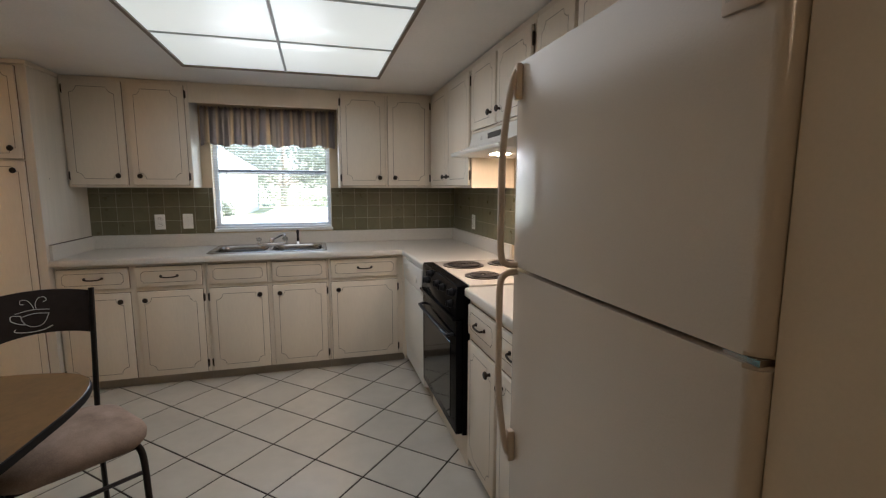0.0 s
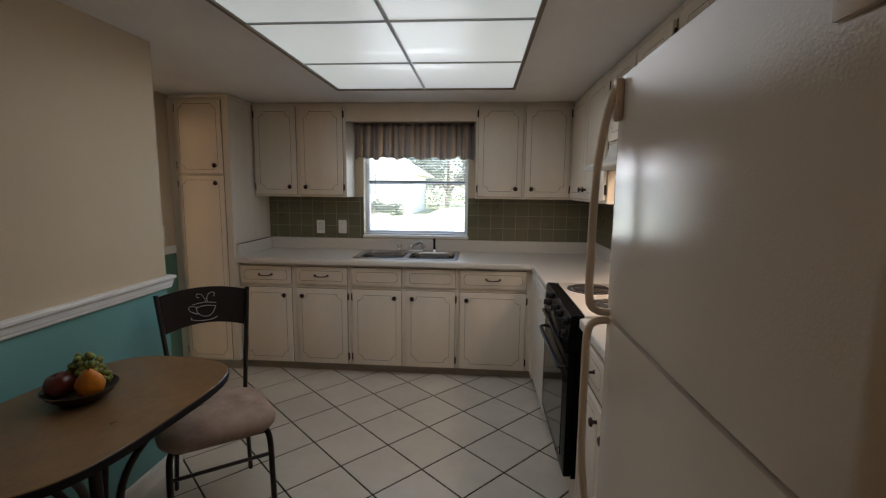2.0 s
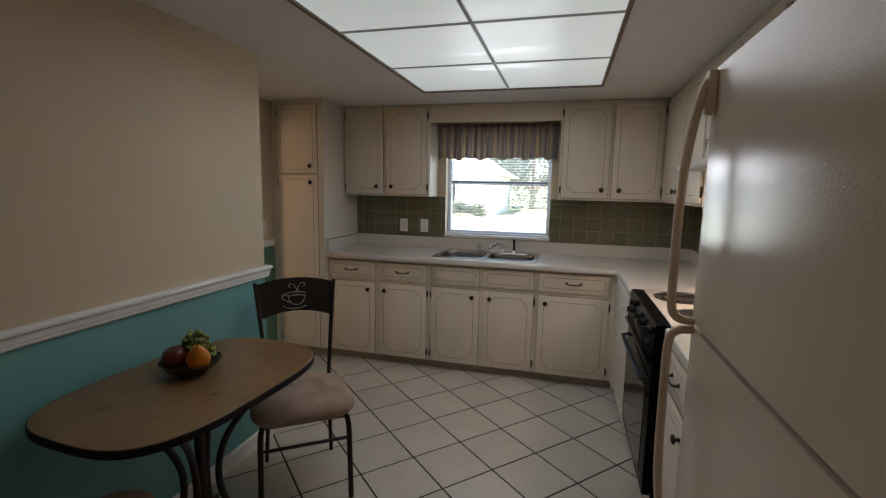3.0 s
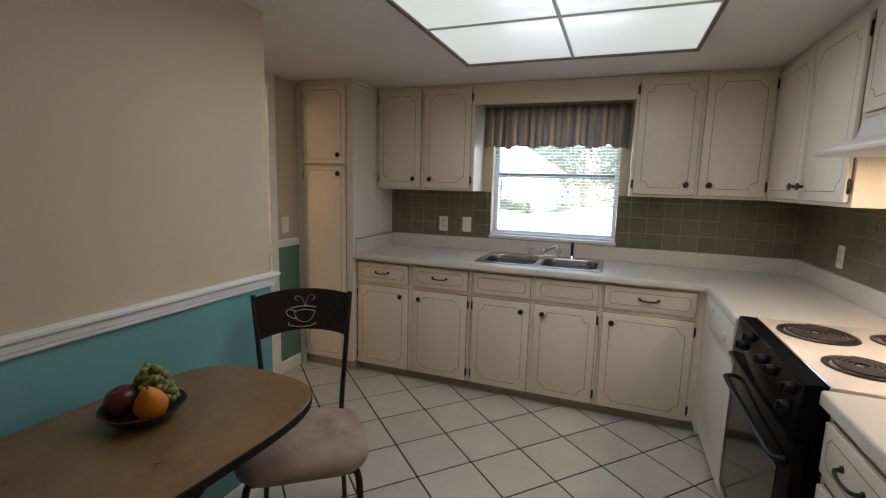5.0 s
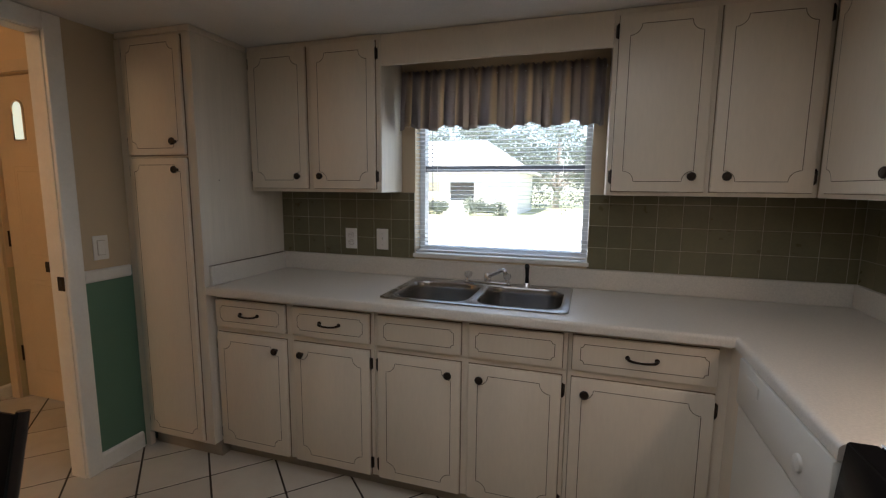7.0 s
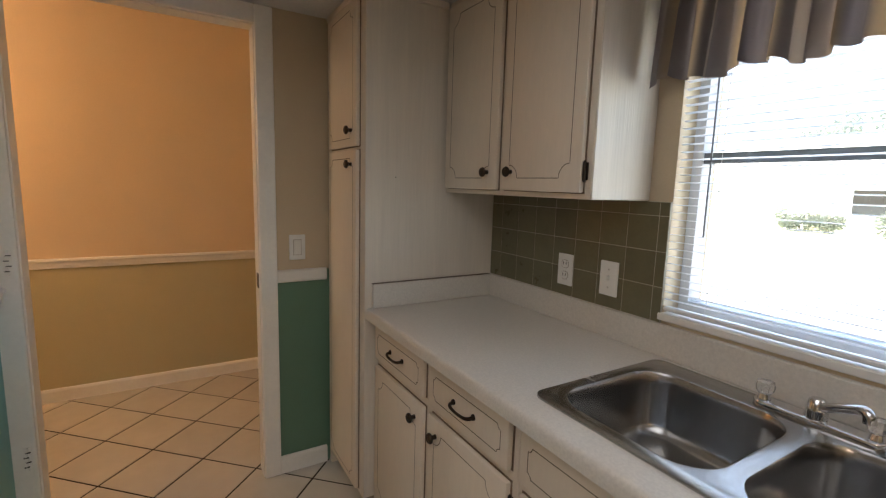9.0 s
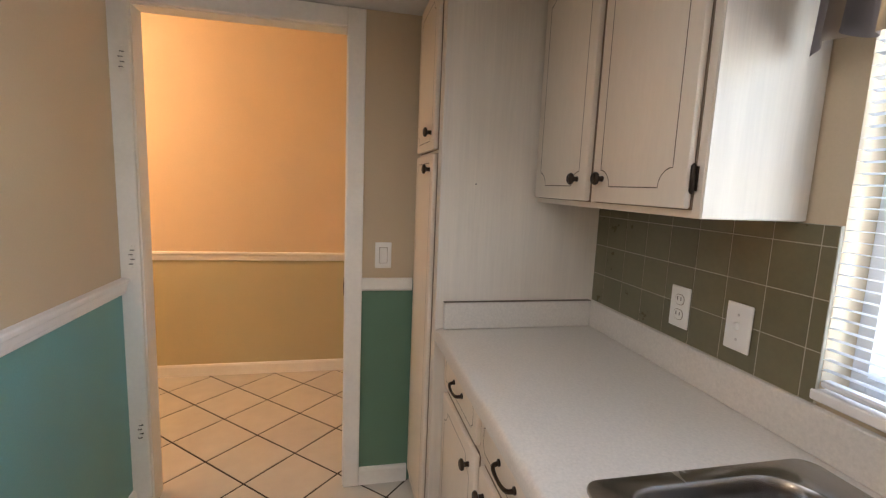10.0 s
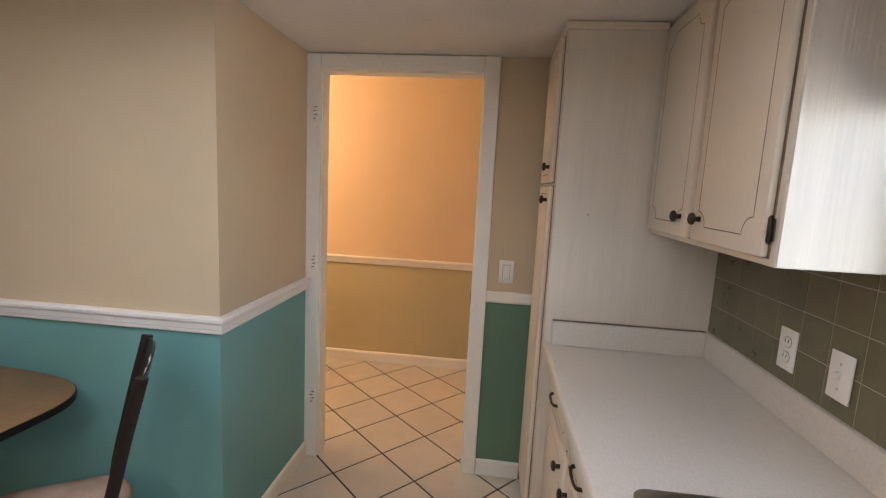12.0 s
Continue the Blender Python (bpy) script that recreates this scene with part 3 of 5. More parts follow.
def front(parent, name, x0, x1, z0, z1, y, knob="", hinge="", pull=False, r=0.042, inset=0.041):
    """A door or drawer front whose back lies at y, with its routed line, knob, hinges or pull."""
    th = 0.02
    ob = part(name, cube(x0, x1, y - th, y - 0.0025, z0, z1, 0.005, 2), CAB, parent, "", 40)
    # brown rim paints the shaded gap round the front, with a little glaze
    part("edge_shade_and_glaze", cube(x0 - 0.0022, x1 + 0.0022, y - 0.0024, y - 0.0006, z0 - 0.0022, z1 + 0.0022), GAPSHADE, ob)
    g = bmesh.new()
    groove(g, x0 + inset, x1 - inset, z0 + inset, z1 - inset, y - th - 0.0007, r)
    part("groove", g, GLAZE, ob, "brown glazed routed line")
    if knob:
        kx = x0 + 0.05 if "l" in knob else x1 - 0.05
        kz = z0 + 0.061 if "b" in knob else z1 - 0.055
        fitted("knob", KNOB, ob, kx, y - th, kz, "dark bronze round knob")
    if hinge:
        hx = x0 - 0.004 if hinge == "l" else x1 + 0.004
        for hz in (z0 + 0.06, z1 - 0.06):
            fitted("hinge", HINGE, ob, hx, y - 0.004, hz, "dark bronze hinge")
    if pull:
        fitted("pull", PULL, ob, (x0 + x1) / 2, y - th, (z0 + z1) / 2, "dark bronze bail pull")
    return ob


def carcass(parent, x0, x1, y0, y1, z0, z1, kick=0.0, material=None):
    """Cabinet body whose face is at y0; a recessed toe kick below."""
    part("body", cube(x0, x1, y0, y1, z0 + kick, z1, 0.002), material or CAB, parent)
    if kick:
        part("toe_kick", cube(x0, x1, y0 + 0.045, y1, z0, z0 + kick - 0.0005), KICK_AND_GAP, parent, "tan recessed toe kick")


UZ0, UZ1 = 1.366, CEILING
G = "painted kitchen cabinets"
# uppers on the window wall
c = thing("wall_cabinet", pose(-1.19, Y_NORTH, UZ0), "cream two-door wall cabinet with brown routed lines", "cabinet", G)
carcass(c, -0.384, 0.385, -0.26, -0.003, 0, UZ1 - UZ0 - 0.003)
front(c, "door", -0.365, -0.022, 0.018, 0.715, -0.26, "rb", "l")
front(c, "door", 0.010, 0.362, 0.018, 0.715, -0.26, "lb", "r")
# added board whose cooler paint carries the window daylight on this side
part("side_daylight_board", cube(0.3855, 0.3885, -0.2585, -0.004, 0.002, UZ1 - UZ0 - 0.004, 0.001), CABIN, c, "added brushed side board, cooler in tone for the daylight")
c = thing("wall_cabinet", pose(0.61, Y_NORTH, UZ0), "cream two-door wall cabinet beside the window", "cabinet", G)
carcass(c, -0.372, 0.374, -0.26, -0.003, 0, UZ1 - UZ0 - 0.003)
front(c, "door", -0.352, -0.008, 0.018, 0.715, -0.26, "rb", "l")
front(c, "door", 0.014, 0.354, 0.018, 0.715, -0.26, "lb", "r")
# fascia board above the window
f = structure("trim_window_fascia", cube(-0.8045, 0.2375, Y_NORTH - 0.255, Y_NORTH - 0.235, 1.968, CEILING - 0.003, 0.002), CAB, "cream fascia board joining the cabinets over the window", "trim")
# uppers on the east wall
EX = X_EAST


def east(name, y_far, y_near, z0, z1, label, depth=0.285):
    """A cabinet on the east wall; its own x runs from the far end to the near end."""
    c = thing(name, pose(EX, (y_far + y_near) / 2, z0, 0, 0, -90), label, "cabinet", G)
    w = (y_far - y_near) / 2
    carcass(c, -w + 0.001, w - 0.001, -depth, -0.003, 0, z1 - z0)
    return c, w


c, w = east("wall_cabinet", 3.826, 2.80, UZ0, UZ1 - 0.003, "cream two-door wall cabinet in the corner")
front(c, "door", -w + 0.055, -w + 0.525, 0.018, 0.70, -0.285, "rb", "")
front(c, "door", -w + 0.535, w - 0.02, 0.018, 0.70, -0.285, "lb", "r")
c, w = east("wall_cabinet", 2.80, 1.965, 1.69, UZ1 - 0.003, "short cream two-door cabinet above the range hood")
front(c, "door", -w + 0.025, -0.01, 0.015, 0.375, -0.285, "rb", "", r=0.035)
front(c, "door", 0.012, w - 0.025, 0.015, 0.375, -0.285, "lb", "r", r=0.035)
c, w = east("wall_cabinet", 1.963, 1.30, 1.78, UZ1 - 0.003, "short cream cabinet beside the refrigerator top")
front(c, "door", -w + 0.03, -0.01, 0.015, 0.29, -0.285, "rb", "l", r=0.035)
front(c, "door", 0.012, w - 0.02, 0.015, 0.29, -0.285, "lb", "r", r=0.035)
c, w = east("wall_cabinet", 1.298, 0.52, 1.78, UZ1 - 0.003, "short cream cabinet above the refrigerator")
front(c, "door", -w + 0.02, -0.01, 0.015, 0.29, -0.285, "rb", "l", r=0.035)
front(c, "door", 0.012, w - 0.02, 0.015, 0.29, -0.285, "lb", "r", r=0.035)

# pantry
PX0, PX1, PY = -2.015, -1.577, 3.474
pantry = thing("pantry_cabinet", pose(PX0, PY, 0), "tall cream pantry cabinet with two stacked doors", "cabinet", G)
pw = PX1 - PX0
carcass(pantry, 0, pw, 0, Y_NORTH - PY - 0.003, 0, CEILING - 0.028, 0.085, CABIN)
part("crown", cube(-0.012, pw + 0.008, -0.01, Y_NORTH - PY - 0.27, CEILING - 0.0275, CEILING - 0.002, 0.003), CAB, pantry)
front(pantry, "door", 0.035, pw - 0.052, 1.535, 2.072, 0.0, "rb", "l", r=0.032, inset=0.032)
front(pantry, "door", 0.035, pw - 0.052, 0.105, 1.521, 0.0, "rt", "l", r=0.032, inset=0.032)
part("filler", cube(X_DOORWALL - PX0 + 0.002, -0.001, 0.002, 0.03, 0, CEILING - 0.03), CAB, pantry)

for yy, zz in ((3.60, 1.42), (3.98, 1.62)):
    part("nail_hole", lathe(bmesh.new(), [(0, 0), (0.0028, 0), (0.002, 0.0012), (0, 0.0012)], 8, Matrix.Translation((pw, yy - PY, zz)) @ Matrix.Rotation(radians(90), 4, "Y")), SLOT, pantry)

# base cabinets on the window wall
BY, BZ = 3.532, 0.868
bases = [("base_cabinet", -1.5765, -0.702, [(-1.562, -1.160, "rt", "l", True), (-1.118, -0.722, "lt", "r", True)], "cream base cabinet with two drawers and two doors"),
         ("sink_cabinet", -0.701, 0.124, [(-0.680, -0.302, "rt", "l", False), (-0.268, 0.106, "lt", "r", False)], "cream sink cabinet with two false drawer fronts"),
         ("base_cabinet", 0.125, 0.695, [(0.142, 0.634, "lt", "r", True)], "cream corner base cabinet with a wide drawer")]
for name, x0, x1, cols, label in bases:
    c = thing(name, pose(x0, BY, 0), label, "cabinet", G)
    deep = name != "sink_cabinet"
    carcass(c, 0.0005, x1 - x0 - 0.0005, 0, Y_NORTH - BY - 0.003, 0, BZ if deep else 0.69, 0.072)
    if not deep:
        part("face_rail", cube(0.0005, x1 - x0 - 0.0005, 0, 0.02, 0.6905, BZ, 0.001), CAB, c)
    for a, b, k, h, p in cols:
        front(c, "drawer_front", a - x0, b - x0, 0.703, 0.840, 0, "", "", p, r=0.013, inset=0.03)
        front(c, "door", a - x0, b - x0, 0.078, 0.672, 0, k, h)
    if label.startswith("cream corner"):
        part("corner_filler", cube(x1 - x0 - 0.02, x1 - x0 - 0.0006, -0.141, -0.0005, 0.072, BZ, 0.001), CAB, c)
        part("corner_kick", cube(x1 - x0 + 0.03, x1 - x0 + 0.05, -0.141, 0.045, 0, 0.0715), KICK_AND_GAP, c)
# base cabinet between range and refrigerator
BX = 0.735
c = thing("base_cabinet", pose(BX, 2.086, 0, 0, 0, -90), "cream base cabinet with a drawer between range and refrigerator", "cabinet", G)
carcass(c, 0.001, 0.747, 0, EX - BX - 0.003, 0, BZ, 0.072)
front(c, "drawer_front", 0.03, 0.365, 0.697, 0.836, 0, "", "", True, r=0.013, inset=0.03)
front(c, "door", 0.03, 0.365, 0.075, 0.662, 0, "rt", "")
front(c, "drawer_front", 0.395, 0.725, 0.697, 0.836, 0, "", "", True, r=0.013, inset=0.03)
front(c, "door", 0.395, 0.725, 0.075, 0.662, 0, "lt", "r")

# ---- worktops ----
CT, CX, CX2, CY = 0.905, 0.666, 0.708, 3.472
SX0, SX1, SY0, SY1 = -0.70, 0.12, 3.555, 4.045
worktop = thing("worktop", None, "speckled white laminate L-shaped worktop", "worktop")
hole = rrect(SX0 + 0.015, SX1 - 0.015, SY0 + 0.015, SY1 - 0.015, 0.04)
bm = slab(bmesh.new(), [(-1.575, Y_NORTH - 0.002), (-1.575, CY), (CX, CY), (CX, 2.80), (EX - 0.002, 2.80), (EX - 0.002, Y_NORTH - 0.002)], CT - 0.038, CT, [hole[::-1]],
          0.016, 4, lambda a, b: (abs(a.y - CY) < 1e-4 and abs(b.y - CY) < 1e-4) or (abs(a.x - CX) < 1e-4 and abs(b.x - CX) < 1e-4))
part("top", bm, LAMINATE, worktop, "", 40)
part("upstand", cube(-1.5745, EX - 0.022, Y_NORTH - 0.02, Y_NORTH - 0.001, CT + 0.0005, 1.003, 0.003), LAMINATE, worktop)
part("upstand", cube(-1.5755, -1.556, CY + 0.03, Y_NORTH - 0.0205, CT + 0.0005, 1.003, 0.003), LAMINATE, worktop)
part("upstand", cube(EX - 0.0215, EX - 0.001, 2.805, Y_NORTH - 0.001, CT + 0.0005, 1.003, 0.003), LAMINATE, worktop)
worktop2 = thing("worktop", None, "short speckled white laminate worktop beside the range", "worktop")
bm = slab(bmesh.new(), [(CX2, 2.086), (CX2, 1.335), (EX - 0.002, 1.335), (EX - 0.002, 2.086)], CT - 0.038, CT, [], 0.009, 3, lambda a, b: abs(a.x - CX2) < 1e-4 and abs(b.x - CX2) < 1e-4)
part("top", bm, LAMINATE, worktop2, "", 40)
part("upstand", cube(EX - 0.021, EX - 0.001, 1.336, 2.084, CT + 0.0005, 1.003, 0.003), LAMINATE, worktop2)

part("caulk_line", cube(-1.5765, -1.5575, CY + 0.03, Y_NORTH - 0.021, 1.0032, 1.0046), GLAZE, worktop, "thin brown caulk line")

# ---- sink and tap ----
sink = thing("kitchen_sink", pose(0, 0, CT), "double-bowl stainless steel drop-in sink", "sink")
SXM = -0.29
bowls = [(SX0 + 0.035, SXM - 0.018), (SXM + 0.018, SX1 - 0.035)]
BY0, BY1 = SY0 + 0.035, SY1 - 0.085
outer = rrect(SX0, SX1, SY0, SY1, 0.035)
holes = [rrect(a, b, BY0, BY1, 0.085, 8)[::-1] for a, b in bowls]
bm = slab(bmesh.new(), outer, 0.0006, 0.006, holes, 0.003, 2)
part("rim", bm, STEEL, sink, "", 40)
for a, b in bowls:
    bm = bmesh.new()
    rings = []
    for ins, z, r in ((0.0, 0.0055, 0.085), (0.004, -0.003, 0.083), (0.006, -0.03, 0.08), (0.010, -0.13, 0.075), (0.018, -0.152, 0.068), (0.036, -0.163, 0.055), (0.12, -0.167, 0.02)):
        rings.append([bm.verts.new((x, y, z)) for x, y in rrect(a + ins, b - ins, BY0 + ins, BY1 - ins, r, 8)])
    n = len(rings[0])
    for p, q in zip(rings, rings[1:]):
        for i in range(n):
            bm.faces.new((p[i], p[(i + 1) % n], q[(i + 1) % n], q[i]))
    bm.faces.new(rings[-1])
    bowl_ob = part("bowl", bm, STEEL, sink, "", 50)
    dr = lathe(bmesh.new(), [(0, 0.001), (0.018, 0.001), (0.022, 0.004), (0.042, 0.004), (0.045, 0.0005)], 20, Matrix.Translation(((a + b) / 2, (BY0 + BY1) / 2, -0.1665)))
    part("drain", dr, CHROME, bowl_ob, "", 40)
tap = thing("kitchen_tap", pose(-0.30, SY1 - 0.042, CT + 0.006), "low chrome tap with two clear knobs", "tap")
part("base_plate", slab(bmesh.new(), rrect(-0.12, 0.12, -0.025, 0.025, 0.024), 0.0005, 0.014, [], 0.005, 2), CHROME, tap, "", 40)
part("body", lathe(bmesh.new(), [(0, 0.0145), (0.021, 0.0145), (0.02, 0.03), (0.017, 0.05), (0.012, 0.056), (0, 0.058)], 18), CHROME, tap, "", 40)
part("spout", tube(bmesh.new(), curve_pts([(0, 0, 0.036), (0.03, -0.02, 0.053), (0.068, -0.046, 0.074), (0.090, -0.062, 0.084), (0.100, -0.069, 0.081), (0.103, -0.071, 0.066)], 4), 0.0105, 12), CHROME, tap, "", 60)
for s in (-1, 1):
    part("handle_stem", lathe(bmesh.new(), [(0, 0.0145), (0.014, 0.0145), (0.011, 0.026), (0, 0.026)], 14, Matrix.Translation((s * 0.1, 0, 0))), CHROME, tap, "", 40)
    part("handle", lathe(bmesh.new(), [(0, 0.0265), (0.012, 0.0265), (0.019, 0.034), (0.021, 0.046), (0.018, 0.055), (0.008, 0.058), (0, 0.058)], 8, Matrix.Translation((s * 0.1, 0, 0))), ACRYL, tap, "clear acrylic knob", 30)
sprayer = thing("sink_sprayer", pose(-0.10, SY1 - 0.045, CT + 0.006), "dark pull-out sprayer standing in the sink ledge", "sprayer")
part("collar", lathe(bmesh.new(), [(0, 0.0005), (0.024, 0.0005), (0.02, 0.012), (0.015, 0.02), (0, 0.02)], 16), CHROME, sprayer, "chrome collar", 40)
part("handle", tube(bmesh.new(), [(0, 0, 0.018), (0, 0, 0.05), (0, -0.003, 0.082), (0, -0.011, 0.103), (0, -0.02, 0.108)], [0.011, 0.009, 0.010, 0.0125, 0.010], 12), BLACKP, sprayer, "", 60)
# ---- dishwasher ----
dw = thing("dishwasher", pose(0.69, 3.410, 0, 0, 0, -90), "white built-in dishwasher under the worktop", "dishwasher")
part("body", cube(0.004, 0.606, 0.004, 0.55, 0.10, 0.862), APPL, dw)
part("door", cube(0.006, 0.604, -0.02, 0.0035, 0.225, 0.70, 0.006, 2), APPL, dw, "", 40)
panel = part("control_panel", cube(0.006, 0.604, -0.028, 0.0035, 0.708, 0.862, 0.008, 2), APPL, dw, "", 40)
part("latch", cube(0.10, 0.20, -0.034, -0.0285, 0.80, 0.835, 0.003, 2), APPL, panel, "raised white latch", 40)
part("dial", lathe(bmesh.new(), [(0, 0), (0.022, 0), (0.020, 0.006), (0.012, 0.009), (0, 0.009)], 20, Matrix.Translation((0.47, -0.0285, 0.775)) @ Matrix.Rotation(radians(90), 4, "X")), APPL, panel, "", 40)
part("lower_panel", cube(0.006, 0.604, -0.012, 0.0035, 0.105, 0.218, 0.004), APPL, dw)
part("toe_kick", cube(0.004, 0.606, 0.05, 0.1, 0, 0.0995), KICK_AND_GAP, dw)

# ---- range ----
RY1, RW = 2.795, 0.706
rg = thing("electric_range", pose(0.70, RY1, 0, 0, 0, -90), "slide-in electric range with black front and almond top", "range")
part("body", cube(0.003, RW - 0.003, 0.004, 0.565, 0.165, 0.88), BLACK, rg)
part("cooktop", cube(0.0, RW, 0.033, 0.568, 0.8805, 0.915, 0.006, 2), ENAMEL, rg, "almond enamel cooktop", 40)
part("front_trim", cube(0, RW, 0.027, 0.0325, 0.90, 0.9175, 0.002), CHROME, rg, "thin bright trim strip")
bm = bmesh.new()
prof = [(0.0265, 0.914), (-0.026, 0.914), (-0.038, 0.765), (-0.034, 0.752), (0.0265, 0.752)]
ends = [[bm.verts.new((x, y, z)) for y, z in prof] for x in (0.0, RW)]
for i in range(5):
    bm.faces.new((ends[0][i], ends[0][(i + 1) % 5], ends[1][(i + 1) % 5], ends[1][i]))
bm.faces.new(ends[0]), bm.faces.new(ends[1])
bmesh.ops.bevel(bm, geom=list(bm.edges), offset=0.004, segments=1, affect="EDGES")
panel = part("control_panel", bm, BLACK, rg, "", 40)
tilt = Matrix.Rotation(radians(90 - 4), 4, "X")
for kx, kz in ((0.20, 0.882), (0.14, 0.832), (0.37, 0.858), (0.47, 0.858), (0.63, 0.868), (0.63, 0.812)):
    ky = -0.026 - (0.914 - kz) * 0.0805
    kn = lathe(bmesh.new(), [(0, 0), (0.0205, 0), (0.0195, 0.006), (0.016, 0.018), (0.0135, 0.02), (0, 0.02)], 20, Matrix.Translation((kx, ky, kz)) @ tilt)
    k = part("control_knob", kn, BLACKP, panel, "", 40)
    gb = cube(-0.004, 0.004, -0.015, 0.015, 0.019, 0.029, 0.002)
    bmesh.ops.transform(gb, matrix=Matrix.Translation((kx, ky, kz)) @ tilt, verts=gb.verts)
    part("knob_grip", gb, BLACKP, panel)
part("lip", cube(0.0, RW, -0.05, -0.03, 0.746, 0.762, 0.004, 2), BLACK, rg, "", 40)
door = part("oven_door", cube(0.004, RW - 0.004, -0.03, 0.003, 0.172, 0.745, 0.006, 2), BLACK, rg, "black oven door with a dark window", 40)
part("oven_window", cube(0.06, RW - 0.10, -0.0325, -0.0305, 0.22, 0.61, 0.001), OVENGLASS, door, "dark glass oven window")
part("door_handle", tube(bmesh.new(), curve_pts([(0.03, -0.029, 0.668), (0.035, -0.048, 0.665), (0.065, -0.059, 0.663), (0.35, -0.061, 0.662), (0.62, -0.059, 0.663), (0.65, -0.048, 0.665), (0.655, -0.029, 0.668)], 5), 0.011, 10, True, 0.7), BLACKP, door, "", 60)
part("base_panel", cube(0.001, RW - 0.001, 0.035, 0.055, 0, 0.164), CAB, rg, "cream recessed panel below the oven")


def spiral(bm, r0, r1, turns, z, rr):
    n = int(turns * 20)
    tube(bm, [((r0 + (r1 - r0) * i / n) * math.cos(2 * math.pi * turns * i / n), (r0 + (r1 - r0) * i / n) * math.sin(2 * math.pi * turns * i / n), z) for i in range(n + 1)], rr, 5, True, 0.7)


for bx, by, r in ((0.175, 0.175, 0.10), (0.51, 0.175, 0.078), (0.175, 0.43, 0.078), (0.51, 0.43, 0.10)):
    m = Matrix.Translation((bx, by, 0.915))
    pan = part("drip_pan", lathe(bmesh.new(), [(r + 0.02, 0.0006), (r + 0.019, 0.005), (r + 0.008, 0.005), (r * 0.9, -0.004), (0.03, -0.012), (0, -0.012)], 32), DRIP, rg, "round stained chrome drip bowl", 40)
    pan.matrix_basis = m
    cb = bmesh.new()
    spiral(cb, 0.016, r, 5.5 if r > 0.09 else 4.5, 0.0085, 0.0064)
    co = part("burner_coil", cb, COIL, pan, "dark spiral coil burner", 60)

# ---- range hood ----
hood = thing("range_hood", pose(EX, 2.80, 1.55, 0, 0, -90), "slim white range hood with its lamp on", "range hood")
bm = bmesh.new()
prof = [(-0.004, 0.0), (-0.42, 0.0), (-0.425, 0.02), (-0.30, 0.065), (-0.288, 0.138), (-0.004, 0.138)]
ends = [[bm.verts.new((x, y, z)) for y, z in prof] for x in (0.0, 0.762)]
for i in range(6):
    bm.faces.new((ends[0][i], ends[0][(i + 1) % 6], ends[1][(i + 1) % 6], ends[1][i]))
bm.faces.new(ends[0]), bm.faces.new(ends[1])
bmesh.ops.bevel(bm, geom=list(bm.edges), offset=0.003, segments=1, affect="EDGES")
part("canopy", bm, APPL, hood, "", 40)
part("vent_slot", cube(0.29, 0.47, -0.297, -0.293, 0.085, 0.115), SLOT, hood, "grey vent grille")
part("switch", cube(0.18, 0.20, -0.301, -0.293, 0.09, 0.11, 0.002), PLATE, hood)
part("lamp_lens", cube(0.33, 0.43, -0.30, -0.22, -0.009, -0.001, 0.002), HOODLAMP, hood, "lit lamp lens")

# ---- refrigerator ----
FY0, FY1, FX, FT = 0.534, 1.312, 0.593, 1.70
fr = thing("refrigerator", pose(FX, FY1, 0, 0, 0, -90), "almond top-freezer refrigerator with pebbled doors", "refrigerator")
fw = FY1 - FY0
part("cabinet_body", cube(0.006, fw - 0.006, 0.062, EX - FX - 0.02, 0.02, FT - 0.012, 0.008, 2), FRIDGE, fr, "", 40)
part("gasket", cube(0.012, fw - 0.012, 0.052, 0.0615, 0.12, FT - 0.02), GASKET, fr)


def fridge_door(z0, z1):
    """A door with a softly rounded front."""
    bm = bmesh.new()
    n = 10
    rows_ = []
    for z in (z0, z1):
        rc = 0.026
        pts = [(0.0, 0.05)] + [(rc - rc * math.cos(radians(a)), rc - rc * math.sin(radians(a))) for a in range(0, 90, 15)]
        for k in range(n + 1):
            u = k / n
            pts.append((rc + (fw - 2 * rc) * u, -0.005 * (1 - (2 * u - 1) ** 2)))
        pts += [(fw - rc + rc * math.sin(radians(a)), rc - rc * math.cos(radians(a))) for a in range(15, 91, 15)] + [(fw, 0.05)]
        rows_.append([bm.verts.new((x, y, z)) for x, y in pts])
    k = len(rows_[0])
    for i in range(k):
        bm.faces.new((rows_[0][i], rows_[0][(i + 1) % k], rows_[1][(i + 1) % k], rows_[1][i]))
    caps = [bm.faces.new(rows_[0]), bm.faces.new(rows_[1])]
    bmesh.ops.bevel(bm, geom=[e for f_ in caps for e in f_.edges], offset=0.006, segments=2, affect="EDGES")
    return bm


SPLIT = 1.143
freezer = part("freezer_door", fridge_door(SPLIT + 0.005, FT), FRIDGE, fr, "", 50)
fresh = part("fridge_door", fridge_door(0.12, SPLIT - 0.006), FRIDGE, fr, "", 50)
part("kick_grille", cube(0.01, fw - 0.01, 0.03, 0.06, 0.02, 0.112), SLOT, fr, "dark base grille")
HX = 0.042
part("handle", tube(bmesh.new(), curve_pts([(HX, -0.001, 1.685), (HX, -0.022, 1.66), (HX, -0.038, 1.58), (HX, -0.05, 1.46), (HX, -0.052, 1.28), (HX, -0.05, 1.185), (HX, -0.035, 1.158), (HX, -0.001, 1.152)], 6), 0.0088, 10, True, 1.1), ALMOND, freezer, "almond bow handle", 60)
part("handle_foot", cube(HX - 0.013, HX + 0.013, -0.02, 0.0, 1.60, 1.695, 0.006, 2), ALMOND, freezer, "", 40)
